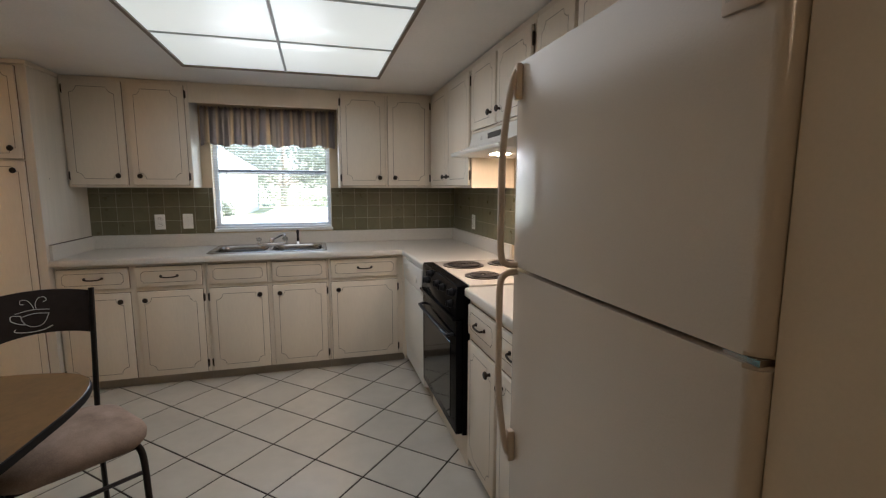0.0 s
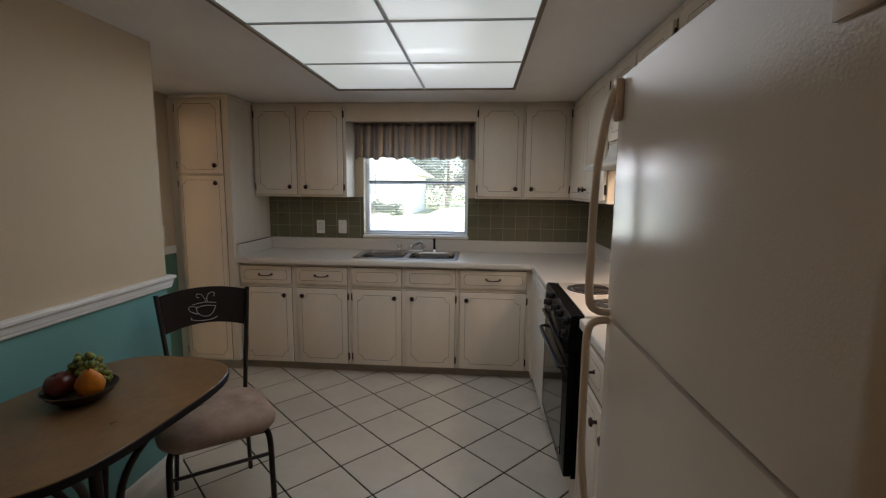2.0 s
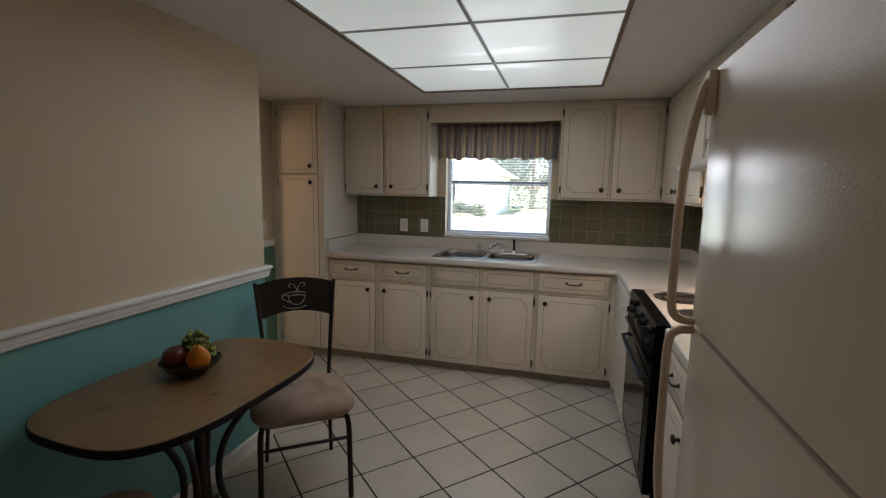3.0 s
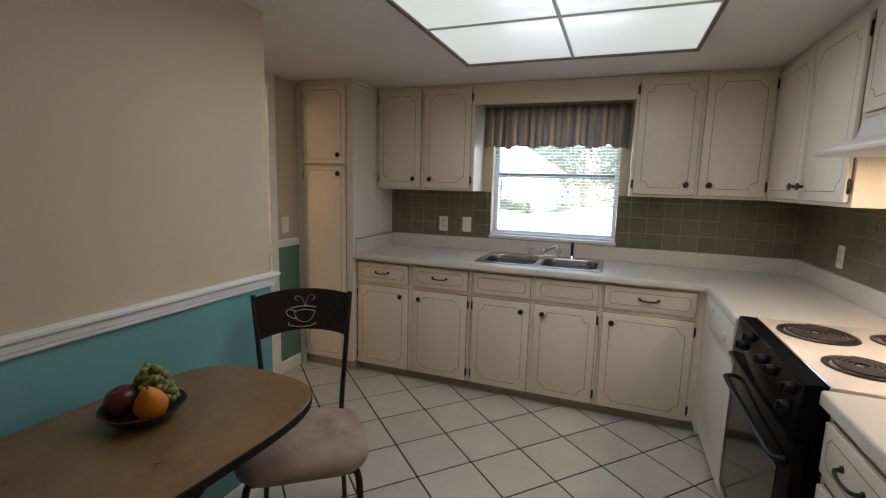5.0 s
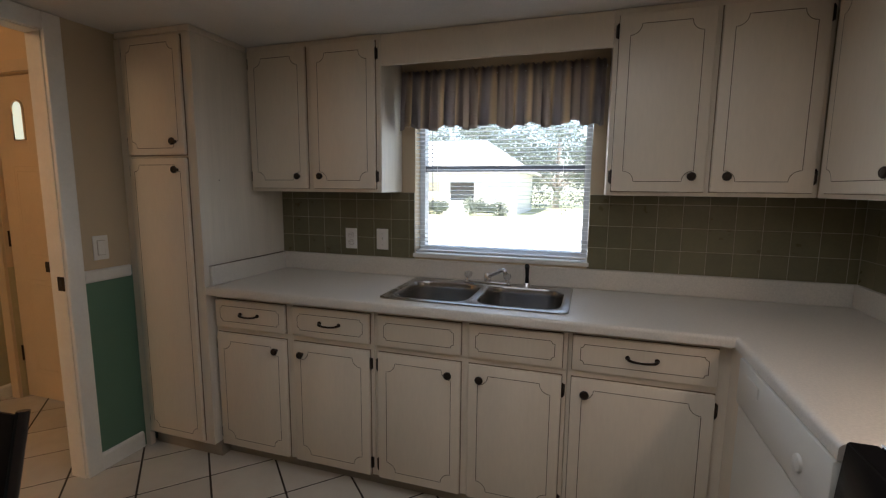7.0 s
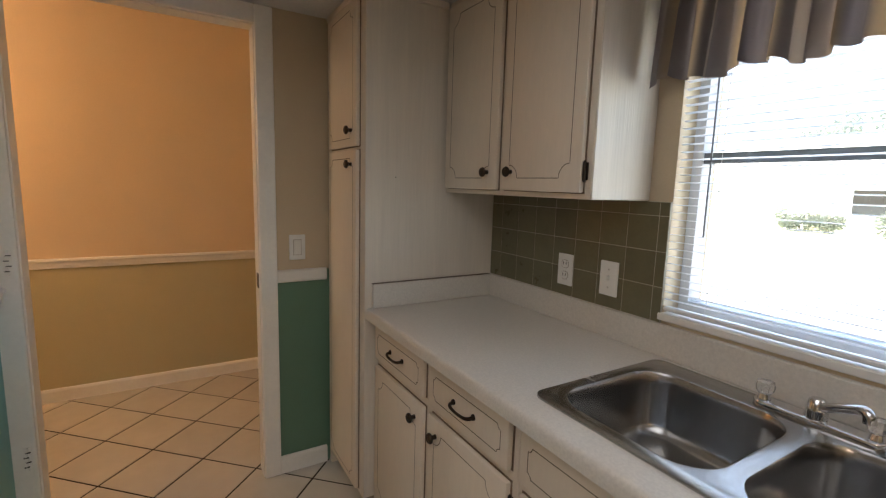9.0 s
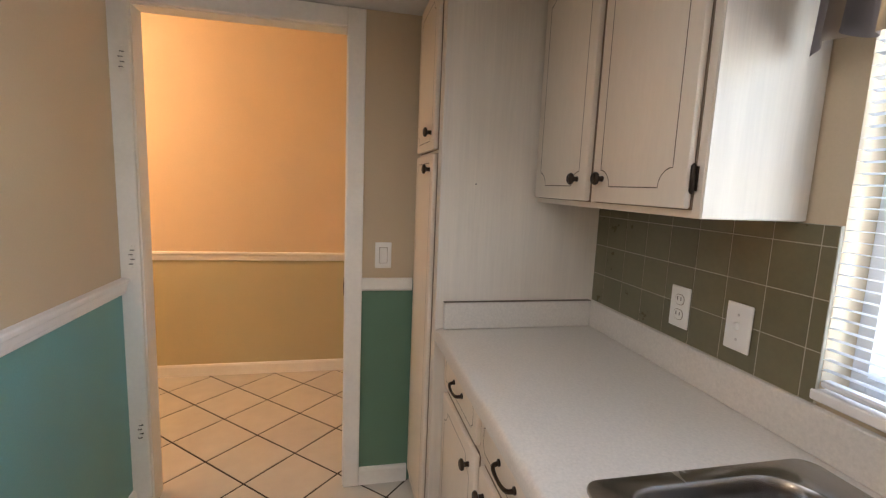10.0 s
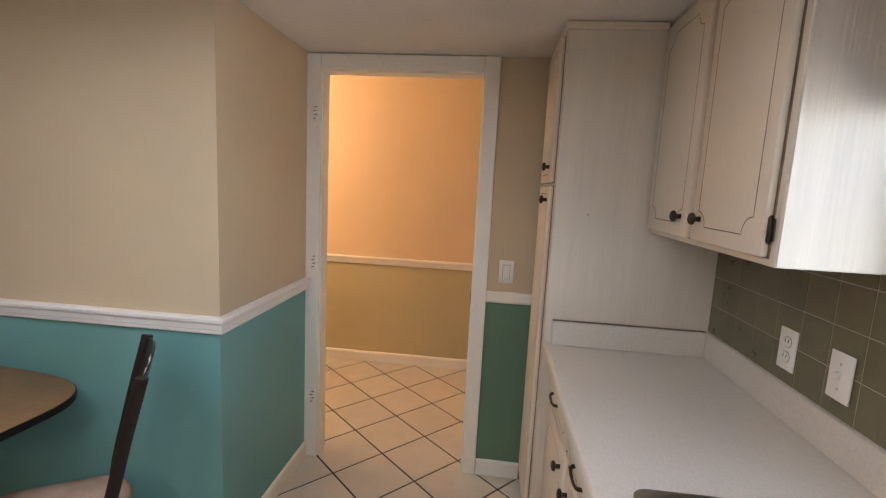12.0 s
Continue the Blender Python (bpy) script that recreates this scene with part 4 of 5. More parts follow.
part("handle", tube(bmesh.new(), curve_pts([(HX, -0.001, 1.134), (HX, -0.035, 1.128), (HX, -0.05, 1.10), (HX, -0.052, 1.0), (HX, -0.05, 0.80), (HX, -0.038, 0.68), (HX, -0.022, 0.60), (HX, -0.001, 0.575)], 6), 0.0088, 10, True, 1.1), ALMOND, fresh, "almond bow handle", 60)
part("handle_foot", cube(HX - 0.013, HX + 0.013, -0.02, 0.0, 0.565, 0.66, 0.006, 2), ALMOND, fresh, "", 40)
part("middle_hinge", cube(fw - 0.06, fw - 0.004, 0.004, 0.05, SPLIT - 0.005, SPLIT + 0.004), CHROME, fr, "small metal middle hinge")
badge = part("badge", cube(0.680, 0.744, -0.0085, -0.0005, 1.594, 1.672, 0.0035, 2), ALMOND, freezer, "small raised almond maker's badge", 40)
part("badge_inset", cube(0.688, 0.736, -0.0095, -0.0088, 1.610, 1.666, 0.0004), FRIDGE, badge)
part("badge_bar", cube(0.692, 0.733, -0.0102, -0.0097, 1.632, 1.639), DRIP, badge, "plain grey bar")

# ---- window ----
win = thing("window_1", None, "white single-hung window above the sink", "window", "", "structure")
WY = Y_NORTH + 0.075
bm = bmesh.new()
for a in ((WX0 + 0.001, WX0 + 0.03, WZ0, WZ1), (WX1 - 0.03, WX1 - 0.001, WZ0, WZ1), (WX0 + 0.0305, WX1 - 0.0305, WZ0, WZ0 + 0.035), (WX0 + 0.0305, WX1 - 0.0305, WZ1 - 0.03, WZ1)):
    box(bm, a[0], a[1], WY, WY + 0.06, a[2] + 0.001, a[3] - 0.001)
part("window_frame", bm, ALU, win)
part("meeting_rail", cube(WX0 + 0.031, WX1 - 0.031, WY + 0.005, WY + 0.045, 1.478, 1.508), ALUD, win, "grey meeting rail")
part("pane", cube(WX0 + 0.031, WX1 - 0.031, WY + 0.028, WY + 0.032, 1.509, WZ1 - 0.031), PANE, win).visible_shadow = False
part("pane", cube(WX0 + 0.031, WX1 - 0.031, WY + 0.014, WY + 0.018, WZ0 + 0.036, 1.477), PANE, win).visible_shadow = False
part("window_sill", cube(WX0 - 0.010, WX1 + 0.010, Y_NORTH - 0.012, WY - 0.0005, WZ0 - 0.022, WZ0 + 0.0005, 0.003), STUCCO, win, "white sill")

blind = thing("window_blind", pose((WX0 + WX1) / 2, Y_NORTH + 0.006, WZ0), "white mini blind with open slats", "blind")
bw = (WX1 - WX0) / 2 - 0.003
part("head_rail", cube(-bw, bw, -0.014, 0.014, 0.865, 0.892), SLATM, blind)
part("bottom_rail", cube(-bw, bw, -0.012, 0.012, 0.008, 0.022, 0.004), SLATM, blind)
sbm = bmesh.new()
for k in range(4):
    v = -0.0125 + 0.025 * k / 3
    for x in (-bw, bw):
        sbm.verts.new((x, v, 0.0022 * (1 - (v / 0.0125) ** 2) - v * 0.08))
sbm.verts.ensure_lookup_table()
for k in range(3):
    sbm.faces.new([sbm.verts[i] for i in (2 * k, 2 * k + 1, 2 * k + 3, 2 * k + 2)])
slat_me = bpy.data.meshes.new("slat")
bmesh.ops.solidify(sbm, geom=list(sbm.faces), thickness=0.0005)
sbm.to_mesh(slat_me)
sbm.free()
slat_me.materials.append(SLATM)
for k in range(38):
    fitted("slat", slat_me, blind, 0, 0, 0.042 + k * 0.0215)
for x in (-bw * 0.72, bw * 0.72):
    part("ladder_cord", tube(bmesh.new(), [(x, -0.013, 0.02), (x, -0.013, 0.87)], 0.0009, 4), SLATM, blind)
part("tilt_wand", tube(bmesh.new(), [(-bw + 0.10, -0.022, 0.86), (-bw + 0.105, -0.024, 0.24)], 0.0024, 6), ALUD, blind, "grey tilt wand")

valance = thing("valance", pose(-0.277, Y_NORTH - 0.066, 1.69), "gathered valance striped in brown, gold and tan", "valance")
bm = bmesh.new()
uvl = bm.loops.layers.uv.new("UVMap")
NX, NZ, VW = 260, 12, 0.497
rngv = random.Random(5)
ph = [rngv.uniform(0, 6.28) for _ in range(6)]
grid = []
for j in range(NZ + 1):
    row = []
    v = j / NZ
    for i in range(NX + 1):
        u = i / NX
        s = 2 * math.pi * u
        fold = math.sin(17 * s + ph[0] + 1.2 * math.sin(3 * s + ph[1])) + 0.5 * math.sin(29 * s + ph[2])
        amp = 0.016 - 0.009 * max(0.0, 1 - abs(v - 0.86) / 0.2)
        hem = 0.010 * math.sin(5 * s + ph[3]) + 0.006 * math.sin(11 * s + ph[4])
        z = 0.285 * v + (1 - v) * (1 - v) * hem
        x = -VW + 2 * VW * u + 0.006 * math.sin(23 * s + ph[5]) * (1 - v)
        if v > 0.84:
            z += 0.005 * math.sin(41 * s + ph[1]) * (v - 0.84) / 0.16
        row.append(bm.verts.new((x, -0.018 * (1 - v) + amp * fold * (1.25 - 0.6 * v), z)))
    grid.append(row)
for j in range(NZ):
    for i in range(NX):
        f_ = bm.faces.new((grid[j][i], grid[j][i + 1], grid[j + 1][i + 1], grid[j + 1][i]))
        for lp, (ii, jj) in zip(f_.loops, ((i, j), (i + 1, j), (i + 1, j + 1), (i, j + 1))):
            lp[uvl].uv = (ii / NX * 5.6 + 0.03 * math.sin(9 * ii / NX), jj / NZ)
cloth = part("cloth", bm, STRIPE, valance, "", 80)
sol = cloth.modifiers.new("thickness", "SOLIDIFY")
sol.thickness = 0.002
part("rod", tube(bmesh.new(), [(-VW - 0.005, 0.012, 0.255), (VW + 0.005, 0.012, 0.255)], 0.006, 8), ALU, valance)


# ---- wall plates ----
def plate(name, m, label, category, kind_):
    """Cover plate in the xz plane, facing -y."""
    p = thing(name, m, label, category)
    part("cover", cube(-0.036, 0.036, -0.006, -0.0005, -0.058, 0.058, 0.003, 2), PLATE, p, "", 40)
    if kind_ == "outlet":
        for z in (-0.021, 0.021):
            # tan rim drawn as the shaded gap round each receptacle
            o = part("receptacle_gap_shade", slab(bmesh.new(), rrect(-0.0178, 0.0178, -0.0152, 0.0152, 0.0135), 0, 0.0006), KICK_AND_GAP, p)
            o.matrix_basis = Matrix.Translation((0, -0.006, z)) @ Matrix.Rotation(radians(90), 4, "X")
            o = part("receptacle", slab(bmesh.new(), rrect(-0.016, 0.016, -0.0135, 0.0135, 0.012), 0, 0.002), PLATE, p)
            o.matrix_basis = Matrix.Translation((0, -0.006, z)) @ Matrix.Rotation(radians(90), 4, "X")
            for x in (-0.0065, 0.0065):
                part("slot", cube(x - 0.0012, x + 0.0012, -0.0088, -0.0081, z - 0.002, z + 0.008), SLOT, p)
    elif kind_ == "rocker":
        # tan plate drawn as the shaded gap round the rocker
        part("rocker_gap_shade", cube(-0.0182, 0.0182, -0.0066, -0.0061, -0.0357, 0.0357), KICK_AND_GAP, p, "tan rim painted as the shade round the rocker")
        part("rocker", cube(-0.0165, 0.0165, -0.0095, -0.0068, -0.034, 0.034, 0.002), PLATE, p)
    else:
        part("toggle", cube(-0.005, 0.005, -0.017, -0.0062, -0.006, 0.012, 0.002), PLATE, p)
        for z in (-0.03, 0.03):
            part("screw", lathe(bmesh.new(), [(0, 0), (0.0035, 0), (0.003, 0.0012), (0, 0.0014)], 8, Matrix.Translation((0, -0.0061, z)) @ Matrix.Rotation(radians(90), 4, "X")), SILVER, p)
    return p


plate("wall_outlet", pose(-1.113, Y_NORTH - 0.0105, 1.101), "white duplex outlet on the tiled wall", "outlet", "outlet")
plate("light_switch", pose(-0.918, Y_NORTH - 0.0105, 1.104), "white toggle switch plate on the tiled wall", "switch", "toggle")
plate("wall_outlet", pose(EX - 0.0105, 3.535, 1.098, 0, 0, -90), "white duplex outlet on the tiled wall by the range", "outlet", "outlet")
plate("light_switch", pose(X_DOORWALL, 3.328, 1.094, 0, 0, 90), "white rocker switch beside the doorway", "switch", "rocker")


# ---- dining table ----
TX0, TX1, TY0, TY1, TZ = -1.254, -0.652, 1.004, 1.896, 0.742
table = thing("dining_table", pose((TX0 + TX1) / 2, (TY0 + TY1) / 2, 0, 0, 0, -4.0), "small brown-topped breakfast table against the wall", "table")
hx, hy = (TX1 - TX0) / 2, (TY1 - TY0) / 2
outline = []
for k in range(72):
    a = 2 * math.pi * k / 72
    ca, sa = math.cos(a), math.sin(a)
    e = 2 / 3.3
    outline.append((hx * math.copysign(abs(ca) ** e, ca), hy * math.copysign(abs(sa) ** e, sa)))
part("tabletop", slab(bmesh.new(), [(x * 0.997, y * 0.998) for x, y in outline], TZ - 0.024, TZ, [], 0.002, 1), TABLE, table, "brown laminate tabletop")
eb = bmesh.new()
band = []
for out_, z in ((-0.003, TZ - 0.028), (0.0015, TZ - 0.0265), (0.0025, TZ - 0.015), (0.0018, TZ - 0.004), (-0.001, TZ - 0.002), (-0.008, TZ - 0.003), (-0.008, TZ - 0.027)):
    band.append([eb.verts.new((x * (1 + out_ / hx), y * (1 + out_ / hy), z)) for x, y in outline])
for p, q in zip(band, band[1:] + band[:1]):
    for i in range(72):
        eb.faces.new((p[i], p[(i + 1) % 72], q[(i + 1) % 72], q[i]))
part("edge_band", eb, TEDGE, table, "dark moulded edge band", 40)
for s in (-1, 1):
    for q in (-1, 1):
        pts = curve_pts([(s * 0.22, q * 0.28, TZ - 0.042), (s * 0.13, q * 0.19, 0.64), (s * 0.05, q * 0.085, 0.50), (s * 0.03, q * 0.05, 0.34), (s * 0.06, q * 0.09, 0.18), (s * 0.16, q * 0.2, 0.06), (s * 0.25, q * 0.30, 0.013)], 5)
        part("leg", tube(bmesh.new(), pts, 0.0125, 8), IRON, table, "", 60)
part("post", tube(bmesh.new(), [(0, 0, 0.05), (0, 0, TZ - 0.028)], 0.019, 12), IRON, table, "", 60)


# ---- chairs ----
def chair(m, label):
    """Metal dining chair; it faces -y in its own space."""
    ch = thing("dining_chair", m, label, "chair", "chairs at the breakfast table")
    SH = 0.455
    for s in (-1, 1):
        x = s * 0.195
        rear = curve_pts([(s * 0.166, 0.245, 0.0), (s * 0.154, 0.205, 0.25), (s * 0.148, 0.175, 0.45), (s * 0.170, 0.222, 0.70), (x, 0.282, 0.945)], 6)
        part("back_post", tube(bmesh.new(), rear, 0.017, 8, True, 0.62), IRON, ch, "", 60)
        fl = curve_pts([(s * 0.195, -0.185, 0.0), (s * 0.192, -0.178, 0.2), (s * 0.188, -0.165, 0.36), (s * 0.17, -0.13, 0.405)], 6)
        part("front_leg", tube(bmesh.new(), fl, 0.0125, 8), IRON, ch, "", 60)
    part("cross_stretcher", tube(bmesh.new(), [(-0.19, -0.172, 0.292), (0.19, -0.172, 0.292)], 0.008, 6), IRON, ch, "", 60)
    part("seat_frame", slab(bmesh.new(), rrect(-0.19, 0.19, -0.155, 0.175, 0.03), 0.383, 0.400), IRON, ch)
    bm = bmesh.new()
    rings = []
    prof = [(0.03, 0.4005), (0.003, 0.404), (-0.012, 0.42), (-0.015, 0.442), (-0.005, 0.463), (0.02, 0.48), (0.07, 0.491), (0.12, 0.496), (0.17, 0.498)]
    for ins, z in prof:
        r_ = max(0.03, 0.10 - ins * 0.4)
        rings.append([bm.verts.new((px * (1 - 0.06 * (py > 0)), py, z - 0.008 * (py / 0.2) ** 2 - 0.006 * (px / 0.2) ** 2 * (ins > 0))) for px, py in rrect(-0.215 + ins, 0.215 - ins, -0.182 + ins, 0.212 - ins, min(r_, 0.2 - ins), 6)])
    n = len(rings[0])
    for p, q in zip(rings, rings[1:]):
        for i in range(n):
            bm.faces.new((p[i], p[(i + 1) % n], q[(i + 1) % n], q[i]))
    bm.faces.new(rings[0]), bm.faces.new(rings[-1])
    part("seat_cushion", bm, SUEDE, ch, "taupe microsuede cushion", 70)
    # curved back plate with an arched top and bottom
    bm = bmesh.new()
    NXB, NZB = 16, 4
    fr_, bk = [], []
    for side, dy in ((fr_, 0.0), (bk, 0.005)):
        for j in range(NZB + 1):
            row = []
            for i in range(NXB + 1):
                u = 2 * i / NXB - 1
                lo = 0.765 + 0.03 * (1 - u * u)
                hi = 0.935 + 0.026 * (1 - u * u)
                z = lo + (hi - lo) * j / NZB
                y = 0.219 + (z - 0.7) * 0.25 + 0.02 * (1 - u * u) + dy
                row.append(bm.verts.new((u * (0.176 + 0.018 * (z - 0.765) / 0.18), y, z)))
            side.append(row)
    for side in (fr_, bk):
        for j in range(NZB):
            for i in range(NXB):
                bm.faces.new((side[j][i], side[j][i + 1], side[j + 1][i + 1], side[j + 1][i]))
    for j in range(NZB):
        for i in (0, NXB):
            bm.faces.new((fr_[j][i], fr_[j + 1][i], bk[j + 1][i], bk[j][i]))
    for i in range(NXB):
        for j in (0, NZB):
            bm.faces.new((fr_[j][i], fr_[j][i + 1], bk[j][i + 1], bk[j][i]))
    back = part("backrest", bm, IRON, ch, "", 50)

    def on_plate(pts):
        out = []
        for x, z in pts:
            u = x / 0.193
            out.append((x, 0.2185 + (z - 0.7) * 0.25 + 0.02 * (1 - u * u) - 0.0005, z))
        return out
    # cut-out coffee cup with steam, as pale strokes on the plate
    c0 = 0.870

    def stroke(ctrl, r=0.0022):
        pts = curve_pts([(x * 1.12, 0, c0 + (z - c0) * 1.08) for x, z in ctrl], 5)
        part("cup_ornament", tube(bmesh.new(), on_plate([(p.x, p.z) for p in pts]), r, 5, True, 0.6), SILVER, back, "pale coffee cup outline")
    stroke([(-0.045, c0 + 0.012), (0.0, c0 + 0.018), (0.047, c0 + 0.012)])
    stroke([(-0.03, c0 - 0.002), (0.005, c0 + 0.004), (0.045, c0 - 0.002)])
    stroke([(-0.032, c0 + 0.003), (-0.028, c0 - 0.02), (-0.012, c0 - 0.038), (0.012, c0 - 0.042), (0.03, c0 - 0.03), (0.044, c0 - 0.002)])
    stroke([(-0.033, c0 + 0.002), (-0.055, c0 + 0.006), (-0.058, c0 - 0.01), (-0.04, c0 - 0.024), (-0.024, c0 - 0.03)])
    stroke([(-0.05, c0 - 0.04), (-0.052, c0 - 0.05), (-0.02, c0 - 0.058), (0.02, c0 - 0.058), (0.048, c0 - 0.048)])
    stroke([(0.006, c0 + 0.02), (0.002, c0 + 0.035), (-0.008, c0 + 0.052), (-0.024, c0 + 0.056), (-0.028, c0 + 0.044), (-0.018, c0 + 0.04)], 0.0022)
    stroke([(0.012, c0 + 0.02), (0.012, c0 + 0.038), (0.022, c0 + 0.056), (0.038, c0 + 0.058), (0.043, c0 + 0.046), (0.033, c0 + 0.041)], 0.0022)
    return ch


mid = Vector((-1.037, 2.214))
ang = 37.0
mm = pose(mid.x, mid.y, 0, 0, 0, ang) @ Matrix.Translation((0, -0.285, 0))
chair(mm, "dark metal chair with cup cut-out, turned from the table")
chair(pose(-0.88, 1.0, 0, 0, 0, 159.5), "dark metal chair with taupe seat, pushed under the table end")

# ---- fruit bowl ----
BZ0, FBX, FBY = TZ, -1.014, 1.492
bowl = thing("fruit_bowl", pose(FBX, FBY, BZ0), "low dark bronze bowl on the table", "bowl")
part("dish", lathe(bmesh.new(), [(0, 0.0005), (0.05, 0.0005), (0.055, 0.006), (0.082, 0.022), (0.103, 0.046), (0.107, 0.049), (0.104, 0.050), (0.080, 0.028), (0.05, 0.012), (0, 0.01)], 28), BOWLM, bowl, "", 60)


def fruit(name, x, y, z, prof, material, label, tilt=(0, 0), category="fruit"):
    f_ = thing(name, pose(FBX + x, FBY + y, BZ0 + z, tilt[0], tilt[1], 0), label, category)
    bm = lathe(bmesh.new(), prof, 20)
    part("flesh", bm, material, f_, "", 80)
    part("stem", tube(bmesh.new(), [(0, 0, prof[-1][1] - 0.004), (0.003, 0, prof[-1][1] + 0.012)], 0.0018, 5), STEM, f_)
    return f_


A = [(0, -0.028), (0.014, -0.032), (0.03, -0.024), (0.038, -0.002), (0.036, 0.016), (0.025, 0.030), (0.01, 0.032), (0, 0.026)]
P = [(0, -0.038), (0.018, -0.036), (0.034, -0.022), (0.038, -0.004), (0.032, 0.016), (0.022, 0.034), (0.014, 0.048), (0.007, 0.055), (0, 0.056)]
fruit("apple", -0.043, -0.028, 0.062, [(a_ * 1.15, z_ * 1.15) for a_, z_ in A], APPLE, "dark red apple in the bowl", (14, -10))
fruit("pear", 0.047, -0.014, 0.066, [(a_ * 1.1, z_ * 1.08) for a_, z_ in P], PEAR, "orange ripe pear in the bowl", (20, 18))
gr = thing("grape_bunch", pose(FBX, FBY, BZ0), "bunch of green grapes heaped in the bowl", "grapes")
rg_ = random.Random(3)
gme = shared("grape", lambda b: lathe(b, [(0, -0.0115), (0.0074, -0.009), (0.0103, -0.002), (0.0097, 0.0055), (0.0055, 0.0105), (0, 0.012)], 10), GRAPE, 80)
for k in range(110):
    t_, a_ = rg_.random(), rg_.uniform(0, 6.28)
    rr_ = 0.062 * math.sqrt(rg_.random())
    gx, gy = -0.004 + rr_ * math.cos(a_) * 1.15, 0.036 + rr_ * math.sin(a_) * 0.75
    gz = 0.045 + (1 - (rr_ / 0.066) ** 2) * 0.115 * (0.4 + 0.6 * t_)
    o = fitted("grape", gme, gr, gx, gy, gz)
    o.rotation_euler = (rg_.uniform(0, 3), rg_.uniform(0, 3), 0)

# ---- hall: front door and lamp ----
fd = thing("front_door", pose(FX0, 3.66, 0), "closed panelled front door with small arched lights", "door")
fdw = FX1 - FX0
part("leaf", cube(0.003, fdw - 0.003, 0.0, 0.044, 0.008, 2.03, 0.002), DOORP, fd)
for x0, x1, z0, z1 in ((0.12, 0.42, 0.93, 1.50), (0.50, 0.80, 0.93, 1.50), (0.12, 0.42, 0.18, 0.80), (0.50, 0.80, 0.18, 0.80)):
    bm = bmesh.new()
    box(bm, x0, x1, -0.004, -0.0005, z0, z1, 0.003)
    box(bm, x0 + 0.03, x1 - 0.03, -0.009, -0.0042, z0 + 0.03, z1 - 0.03, 0.004)
    part("raised_panel", bm, DOORP, fd)
for k, (x0, h) in enumerate(((0.163, 1.885), (0.361, 1.885), (0.459 + 0.1, 1.885), (0.757, 1.885))):
    pts = [(x0, 1.657), (x0 + 0.093, 1.657)]
    rr_ = 0.0465
    pts += [(x0 + rr_ + rr_ * math.cos(radians(a)), h - rr_ + (rr_ * math.sin(radians(a)))) for a in range(0, 181, 15)]
    g = slab(bmesh.new(), pts, 0.0, 0.004)
    o = part("arched_light", g, LITE, fd, "small arched frosted pane with a glow of its own for daylight")
    o.matrix_basis = Matrix.Translation((0, -0.0012, 0)) @ Matrix.Rotation(radians(90), 4, "X")
    tr = tube(bmesh.new(), [(x, -0.004, z) for x, z in pts], 0.007, 6, False, 1.0, True)
    part("light_moulding", tr, DOORP, fd, "", 60)
ms = part("mail_slot", cube(0.31, 0.49, -0.008, -0.0005, 0.855, 0.92, 0.002), BRONZE, fd, "dark mail slot")
part("peephole", lathe(bmesh.new(), [(0, 0), (0.009, 0), (0.008, 0.004), (0, 0.004)], 10, Matrix.Translation((0.46, -0.0005, 1.52)) @ Matrix.Rotation(radians(90), 4, "X")), BRONZE, fd)
for z in (0.3, 1.05, 1.78):
    part("hinge", tube(bmesh.new(), [(0.004, -0.006, z - 0.05), (0.004, -0.006, z + 0.05)], 0.006, 6), BRONZE, fd)
fc = thing("door_2", pose(0, 3.63, 0), "cream casing around the front door", "door frame", "", "structure")
part("casing_side", cube(FX0 - 0.075, FX0 - 0.004, -0.018, -0.0005, 0, 2.10), DOORP, fc)
part("casing_side", cube(FX1 + 0.004, FX1 + 0.075, -0.018, -0.0005, 0, 2.10), DOORP, fc)
part("casing_head", cube(FX0 - 0.0035, FX1 + 0.0035, -0.018, -0.0005, 2.036, 2.10), DOORP, fc)
hl = thing("hall_lamp", pose(-2.62, 1.0, 2.44), "round warm glass ceiling lamp in the hall", "ceiling lamp")
part("base", lathe(bmesh.new(), [(0, -0.001), (0.10, -0.001), (0.10, -0.025), (0, -0.025)], 24), BRONZE, hl, "", 40)
part("shade", lathe(bmesh.new(), [(0.13, -0.0255), (0.14, -0.05), (0.12, -0.09), (0.07, -0.115), (0, -0.122)], 24), TUBE, hl, "", 60)
lamp = new("hall_lamp_light", bpy.data.lights.new("hall_lamp_light", "POINT"))
lamp.data.energy, lamp.data.color, lamp.data.shadow_soft_size = HALL, (1.0, 0.71, 0.45), 0.14
lamp.location = (-2.62, 1.0, 2.22)
# assumed lamp, never in view, added for warm light on fridge and jamb
rl = thing("rear_room_assumed_lamp", pose(-0.9, -1.3, 2.44), "assumed warm ceiling lamp in the unseen room behind", "ceiling lamp")
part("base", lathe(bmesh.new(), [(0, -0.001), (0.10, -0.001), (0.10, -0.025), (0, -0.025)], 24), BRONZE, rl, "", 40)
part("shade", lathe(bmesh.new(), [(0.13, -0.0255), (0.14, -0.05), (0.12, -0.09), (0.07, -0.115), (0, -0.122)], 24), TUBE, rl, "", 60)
rear = new("rear_room_assumed_light", bpy.data.lights.new("rear_room_assumed_light", "POINT"))
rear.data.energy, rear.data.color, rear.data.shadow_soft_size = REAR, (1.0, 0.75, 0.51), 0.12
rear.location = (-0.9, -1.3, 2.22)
skyl = new("window_sky_light", bpy.data.lights.new("window_sky_light", "AREA"))
skyl.data.shape, skyl.data.size, skyl.data.size_y = "RECTANGLE", WX1 - WX0 - 0.06, 0.72
skyl.data.energy, skyl.data.color = DAY, (0.75, 0.875, 1.0)
